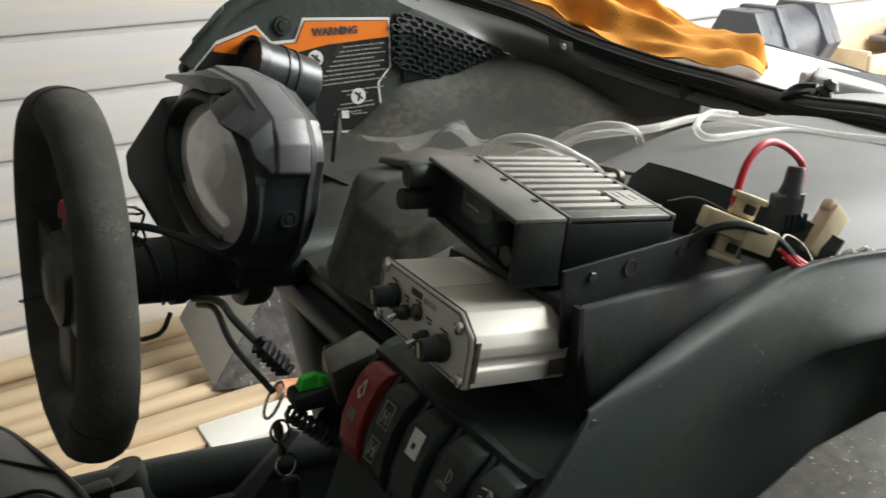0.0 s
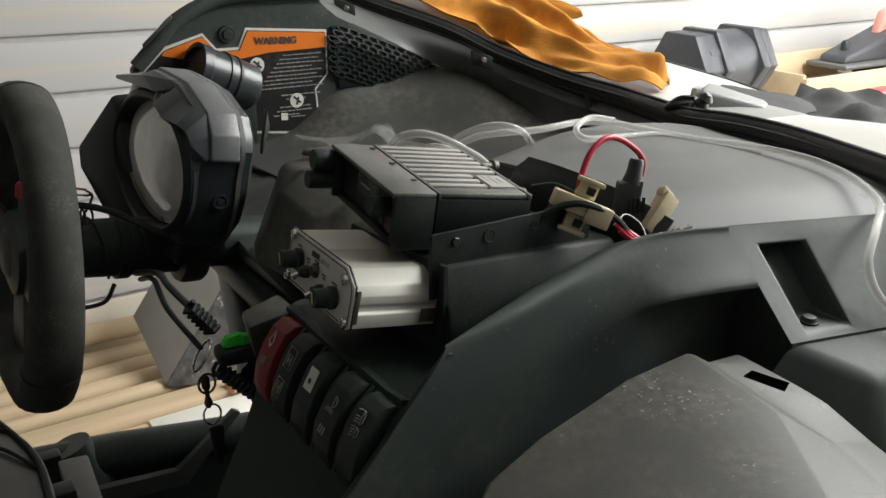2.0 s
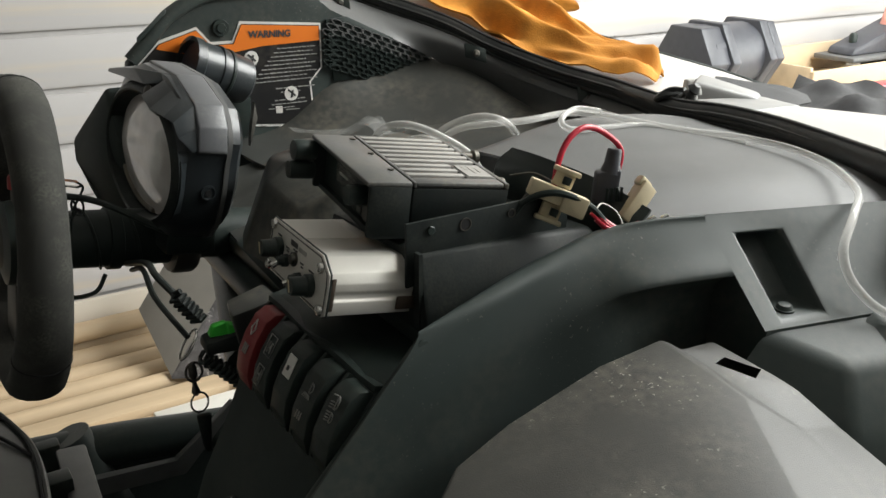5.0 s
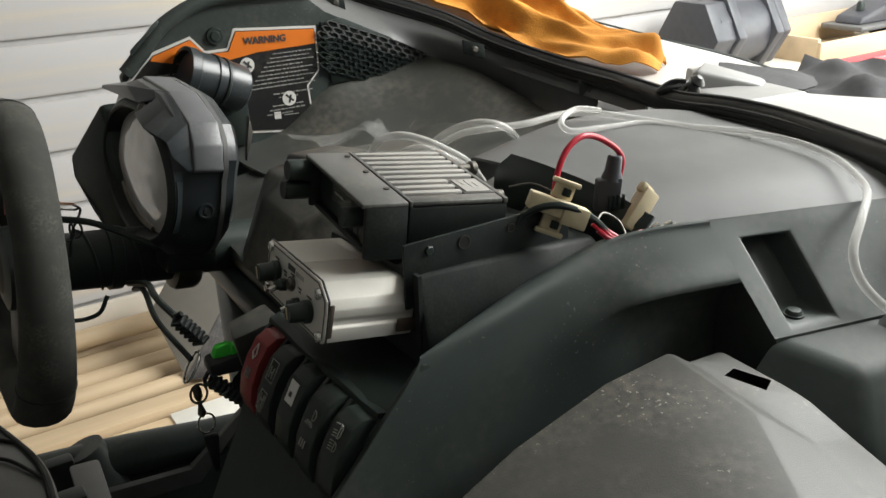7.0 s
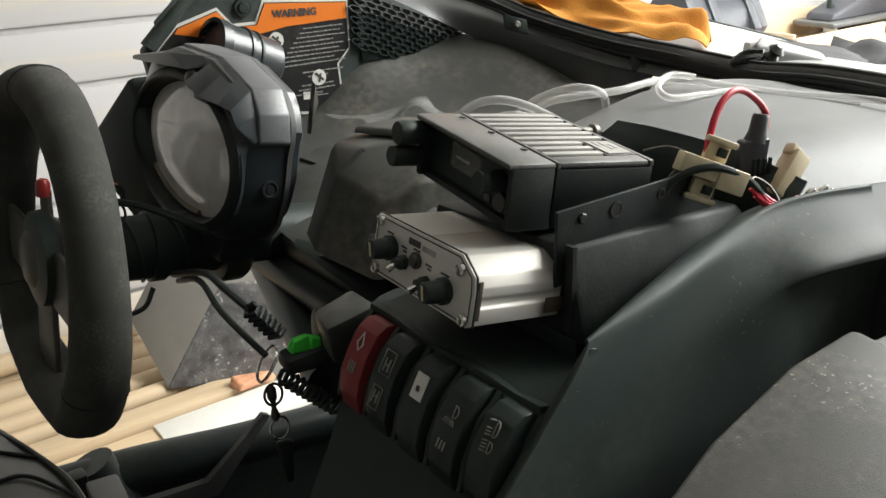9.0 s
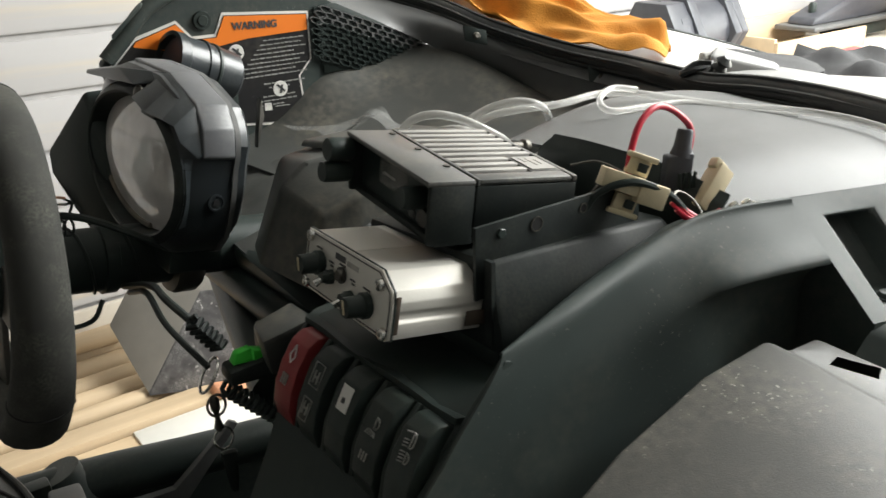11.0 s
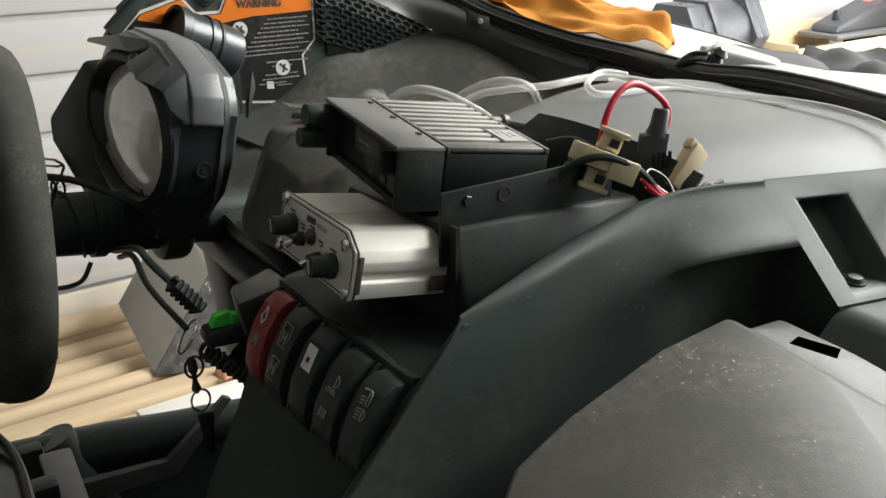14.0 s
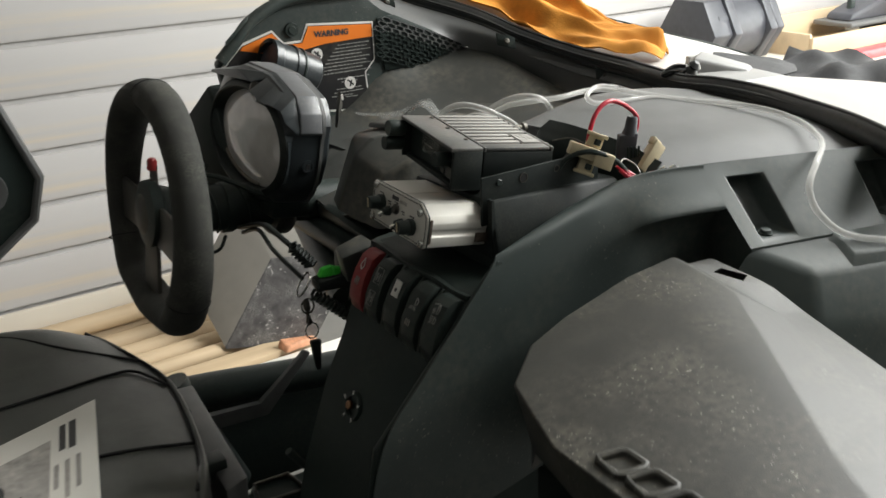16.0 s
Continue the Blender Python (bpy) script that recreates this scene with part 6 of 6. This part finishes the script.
part("front_roll", sheet([
    [(-0.225, 0.080, 0.793), (-0.200, 0.110, 0.849), (-0.172, 0.200, 0.847), (-0.156, 0.350, 0.847), (-0.172, 0.450, 0.847), (-0.215, 0.570, 0.849), (-0.230, 0.610, 0.783)],
    [(-0.220, 0.078, 0.770), (-0.189, 0.110, 0.822), (-0.163, 0.200, 0.822), (-0.148, 0.350, 0.822), (-0.164, 0.450, 0.822), (-0.208, 0.575, 0.822), (-0.226, 0.615, 0.770)],
    [(-0.235, 0.075, 0.620), (-0.205, 0.110, 0.620), (-0.180, 0.200, 0.620), (-0.170, 0.350, 0.620), (-0.185, 0.450, 0.620), (-0.225, 0.580, 0.620), (-0.245, 0.620, 0.620)],
], 0.008, nu=6, nv=6), M_VINYL, seat)
part("seat_base", box(-0.80, -0.26, 0.11, 0.60, 0.36, 0.80, 0.03), M_BLACK, seat)
part("backrest", hexa([(-0.78, 0.10, 0.80), (-0.66, 0.10, 0.82), (-0.66, 0.62, 0.82), (-0.78, 0.62, 0.80), (-0.98, 0.14, 1.45), (-0.88, 0.14, 1.46), (-0.88, 0.58, 1.46), (-0.98, 0.58, 1.45)], 0.04, 4), M_VINYL, seat)
for pts in ([(-0.172, 0.200, 0.849), (-0.220, 0.205, 0.860), (-0.270, 0.210, 0.868), (-0.330, 0.215, 0.871)],
            [(-0.156, 0.350, 0.848), (-0.187, 0.400, 0.857), (-0.220, 0.400, 0.863), (-0.280, 0.390, 0.868), (-0.400, 0.38, 0.872)],
            [(-0.168, 0.440, 0.848), (-0.254, 0.497, 0.871), (-0.330, 0.56, 0.886), (-0.45, 0.590, 0.892)],
            [(-0.200, 0.110, 0.850), (-0.172, 0.200, 0.8485), (-0.156, 0.350, 0.8485), (-0.172, 0.450, 0.8485), (-0.215, 0.570, 0.851)]):
    part("seam", tube(pts, 0.0022, 6), M_SEAM, seat)
for l in (0.305, 0.455):
    part("strap_slot", box(-0.150, -0.108, l, l + 0.030, 0.708, 0.736, 0.003), M_BLACK, seat)
part("side_rail", hexa([(-0.125, 0.262, 0.60), (-0.100, 0.270, 0.60), (-0.080, 0.556, 0.60), (-0.105, 0.562, 0.60), (-0.130, 0.255, 0.722), (-0.093, 0.270, 0.722), (-0.073, 0.560, 0.716), (-0.112, 0.566, 0.716)], 0.005), M_COVER, seat)

book = thing("booklet", (-0.30, 0.24, 0.868), "white printed owner's booklet lying on the seat", "booklet")
BO = Vector((-0.254, 0.326, 0.873))
BX, BY = Vector((-0.042, -0.205, 0.002)), Vector((-0.250, -0.096, 0.008))
part("cover_sheet", obox(BO, BX, BY, (0, 0, 0.004), 0.0006), M_PAPER, book, "white paper cover")
part("photo_patch", obox(BO + BX * 0.22 + BY * 0.22 + Vector((0, 0, 0.0042)), BX * 0.74, BY * 0.72, (0, 0, 0.0003)), M_PRINT, book, "grey printed picture of a machine")
for a, b, r in ((0.46, 0.50, 0.020), (0.84, 0.46, 0.018)):
    part("photo_wheel", lathe(BO + BX * a + BY * b + Vector((0, 0, 0.0046)), (0, 0, 1), [(0, r), (0.0006, r), (0.0006, r * 0.55), (0.0003, r * 0.5)], 18), M_INK, book)
part("photo_light", obox(BO + BX * 0.40 + BY * 0.48 + Vector((0, 0, 0.0047)), BX * 0.30, BY * 0.30, (0, 0, 0.0003), 0.0001, 1), M_PAPER, book)
part("photo_dark", obox(BO + BX * 0.62 + BY * 0.34 + Vector((0, 0, 0.0047)), BX * 0.12, BY * 0.12, (0, 0, 0.0003)), M_INK, book)
for a, b, wa, wb in ((0.12, 0.10, 0.28, 0.035), (0.12, 0.15, 0.26, 0.03), (0.50, 0.08, 0.30, 0.022), (0.50, 0.13, 0.34, 0.022), (0.50, 0.18, 0.22, 0.022)):
    part("print_bar", obox(BO + BX * a + BY * b + Vector((0, 0, 0.0042)), BX * wa, BY * wb, (0, 0, 0.0003)), M_INK if a < 0.3 else M_PRINT, book)

# Crumpled clear film and loose trim in the open dash.
rows = [[Vector((0.225 + 0.035 * i, 0.50 - 0.030 * j, 1.122 + 0.010 * math.sin(2.1 * i + 1.3 * j) + 0.009 * math.cos(3.7 * i - 2.2 * j) + 0.006 * j)) for j in range(6)] for i in range(4)]
solo("plastic_film", sheet(rows, 0.0006, 3, 3, rough=0.006), M_FILM, "crumpled clear plastic film in the open dash", "film", sharp=20)
solo("loose_trim", hexa([(0.060, 0.135, 1.112), (0.120, 0.115, 1.112), (0.130, 0.165, 1.112), (0.075, 0.185, 1.112), (0.062, 0.135, 1.120), (0.118, 0.118, 1.135), (0.128, 0.165, 1.138), (0.077, 0.183, 1.120)], 0.002), M_COVER, "loose grey trim piece behind the intercom", "trim")

# ---- orange cloth on the hood ----
cl = []
for i in range(8):
    t = i / 7
    near = [Vector(p) for p in ((0.480, 0.760, 1.300), (0.520, 0.690, 1.272), (0.560, 0.610, 1.240), (0.592, 0.530, 1.212), (0.625, 0.450, 1.190), (0.670, 0.380, 1.178), (0.712, 0.340, 1.176), (0.752, 0.352, 1.170))][i]
    far = [Vector(p) for p in ((0.740, 0.850, 1.306), (0.775, 0.770, 1.280), (0.800, 0.680, 1.248), (0.812, 0.580, 1.222), (0.822, 0.510, 1.200), (0.835, 0.470, 1.184), (0.855, 0.445, 1.172), (0.868, 0.425, 1.164))][i]
    row = []
    for j in range(15):
        s = j / 14
        p = near.lerp(far, s * (1.0, 0.95, 0.88, 0.74, 0.66, 0.72, 0.66, 0.42)[i])
        p.z += 0.034 * s * (1 - t) ** 0.8
        edge = math.sin(math.pi * min(1, max(0.04, s))) ** 0.5 * (1 if i < 7 else 0.35)
        p.z += edge * (0.006 + 0.032 * abs(math.sin(8.6 * s + 3.4 * t + 0.5)) ** 0.85 * (1 - 0.45 * t) + 0.010 * math.sin(15 * s - 8 * t) * (1 - 0.6 * t) + 0.006 * math.sin(21 * s + 9 * t) + 0.004 * math.sin(31 * s - 17 * t))
        p.x += 0.008 * math.sin(7 * t + 3 * s) * (1 - t)
        row.append(p)
    cl.append(row)
flap = [[Vector((0.705 + 0.034 * i, 0.780 - 0.020 * i + 0.004 * j, 1.252 + 0.012 * math.sin(math.pi * i / 5) - 0.010 * j + 0.006 * math.sin(2.2 * i + j))) + Vector((0.004 * j, -0.012 * math.sin(1.1 * j), 0)) for j in range(4)] for i in range(6)]
solo("cleaning_cloth", join(sheet(cl, 0.003, 5, 3, rough=0.014), sheet(flap, 0.003, 4, 4, rough=0.006)), M_CLOTH, "crumpled orange cloth draped on the white hood", "cloth", sharp=80)

# ---- by the far wall ----
for k, (l, z, r, f0, f1) in enumerate(((2.17, 0.075, 0.045, -2.2, 0.62), (2.09, 0.052, 0.040, -2.4, 0.70), (2.01, 0.040, 0.036, -2.0, 0.60), (1.93, 0.036, 0.034, -2.3, 0.45), (1.855, 0.032, 0.030, -2.1, 0.52), (2.13, 0.135, 0.035, -2.2, 0.40))):
    solo("timber_pole", tube([(f0, l, z * 0.93), ((f0 + f1) / 2, l + 0.006, z * 0.93), (f1, l + 0.03, z * 0.93)], r * 0.92, 14, 4), M_PINE, "long raw pine pole lying along the wall", "timber", group="timber along the wall")
for l0, l1, z1, f0, f1 in ((1.73, 1.815, 0.045, -2.2, 0.66), (1.63, 1.72, 0.022, -1.6, 0.30)):
    solo("timber_plank", box(f0, f1, l0, l1, 0, z1, 0.004), M_PINE, "raw pine plank lying on the floor", "timber", group="timber along the wall")
solo("white_sheet", box(0.28, 0.75, 1.58, 1.72, 0, 0.03, 0.004), M_PAPER, "white foam sheet on the floor", "sheet")
solo("orange_wrapper", hexa([(0.53, 1.70, 0.044), (0.66, 1.71, 0.044), (0.64, 1.765, 0.044), (0.52, 1.755, 0.044), (0.545, 1.71, 0.062), (0.635, 1.705, 0.078), (0.63, 1.75, 0.058), (0.53, 1.75, 0.080)], 0.006, 2), M_COPPER, "crumpled orange wrapper on the planks", "wrapper")
solo("skirting_board", box(-4.0, 3.0, WALL_L - 0.03, WALL_L - 0.008, 0, 0.20, 0.003), M_PLY, "pale board along the foot of the wall", "board", "structure")
P0, E1, E2, E3 = Vector((0.376, 1.85, 0.050)), Vector((0.197, 0.0, 0.273)), Vector((-0.050, 0.10, 0.205)), Vector((0.28, -0.09, -0.02))
blk = thing("grey_block", (0.45, 1.85, 0.05), "tilted grey box with one mottled stone-look side", "box")
part("box_body", obox(P0 + E2 * 0.02, E1, E2 * 0.98, E3, 0.003), M_GREYBOX, blk)
part("stone_side", obox(P0 - E2 * 0.02, E1, E3, E2 * 0.035, 0.001), M_STONE, blk, "mottled dark stone-look panel")

bench = thing("work_shelf", (3.4, 1.95, 0.0), "low white shelf along the wall", "shelf")
part("shelf_top", box(2.3, 5.6, 1.55, 2.24, 0.60, 0.64, 0.004), M_PLY, bench)
for f in (2.4, 3.9, 5.5):
    part("shelf_leg", box(f - 0.03, f + 0.03, 1.60, 2.20, 0.0, 0.60, 0.004), M_PLY, bench)
case = thing("spool_case", (2.95, 2.0, 0.64), "black hexagonal plastic reel case with a drum", "case")


def hexring(f, r, z0=0.805, l0=2.0):
    return [(f, l0 + r * math.cos(a), z0 + r * math.sin(a)) for a in (math.pi / 3 * k for k in range(6))]


for f0, wd, r in ((2.68, 0.12, 0.165), (2.80, 0.05, 0.18), (3.04, 0.05, 0.18), (3.10, 0.05, 0.17)):
    part("end_flange", prism(hexring(f0, r), (wd, 0, 0), 0.008), M_BIN, case)
part("drum", lathe((2.74, 2.0, 0.805), (1, 0, 0), [(0, 0.145), (0.32, 0.145)], 24), M_BIN, case)
M_CRATE = material("tan_crate_wood", (0.56, 0.43, 0.28), 0.6, vary=0.14, scale=14, stretch=(0.2, 1, 1))
crate = thing("pine_crate", (3.6, 1.9, 0.64), "open pale wooden crate", "crate")
part("crate_side", box(3.30, 4.05, 1.78, 1.80, 0.64, 0.735, 0.003), M_CRATE, crate)
part("crate_side", box(3.30, 4.05, 2.10, 2.12, 0.64, 0.790, 0.003), M_CRATE, crate)
part("crate_end", box(3.30, 3.32, 1.80, 2.10, 0.64, 0.75, 0.003), M_CRATE, crate)
part("crate_floor", box(3.32, 4.05, 1.80, 2.10, 0.64, 0.66), M_PINE, crate)
solo("red_toolbox", box(3.25, 3.75, 1.60, 1.68, 0.64, 0.685, 0.010), M_CRIMSON, "red metal tool tray on the shelf", "toolbox")
saw = thing("mitre_saw", (4.1, 2.0, 0.64), "dark bench saw with a grey base plate", "saw")
part("base_plate", box(3.72, 4.55, 1.86, 2.08, 0.725, 0.750, 0.008), M_COVER, saw)
part("foot", box(4.10, 4.45, 1.88, 2.06, 0.66, 0.725, 0.01), M_BLACK, saw)
part("saw_body", prism([(3.76, 2.04, 0.752), (3.78, 2.04, 0.785), (4.20, 2.04, 0.900), (4.50, 2.04, 0.93), (4.52, 2.04, 0.752)], (0, -0.14, 0), 0.01), M_BIN, saw)
part("grip", obox((4.10, 1.95, 0.862), (0.10, 0, 0.02), (0, 0.05, 0), (0.04, 0, 0.12), 0.015), M_SALMON, saw)
part("knob", lathe((3.86, 1.97, 0.79), (0, 0, 1), [(0, 0.02), (0.05, 0.02), (0.06, 0.012)], 12), M_BLACK, saw)
solo("cardboard_box", box(4.35, 4.9, 1.50, 1.75, 0.64, 1.02, 0.004), M_CARD, "brown cardboard box on the shelf", "box")
rows = []
for i in range(6):
    rows.append([Vector((0.96 + 0.05 * i, 0.33 - 0.075 * j + 0.02 * i, 1.088 + 0.006 * i + 0.024 * math.sin(math.pi * j / 6) * math.sin(math.pi * (i + 0.6) / 6) + 0.015 * math.sin(4.3 * i + 2.9 * j))) for j in range(7)])
solo("fabric_cover", sheet(rows, 0.004, 4, 4, rough=0.008), M_FABRIC, "crumpled dark grey fabric cover lying over the front", "cover", sharp=80)
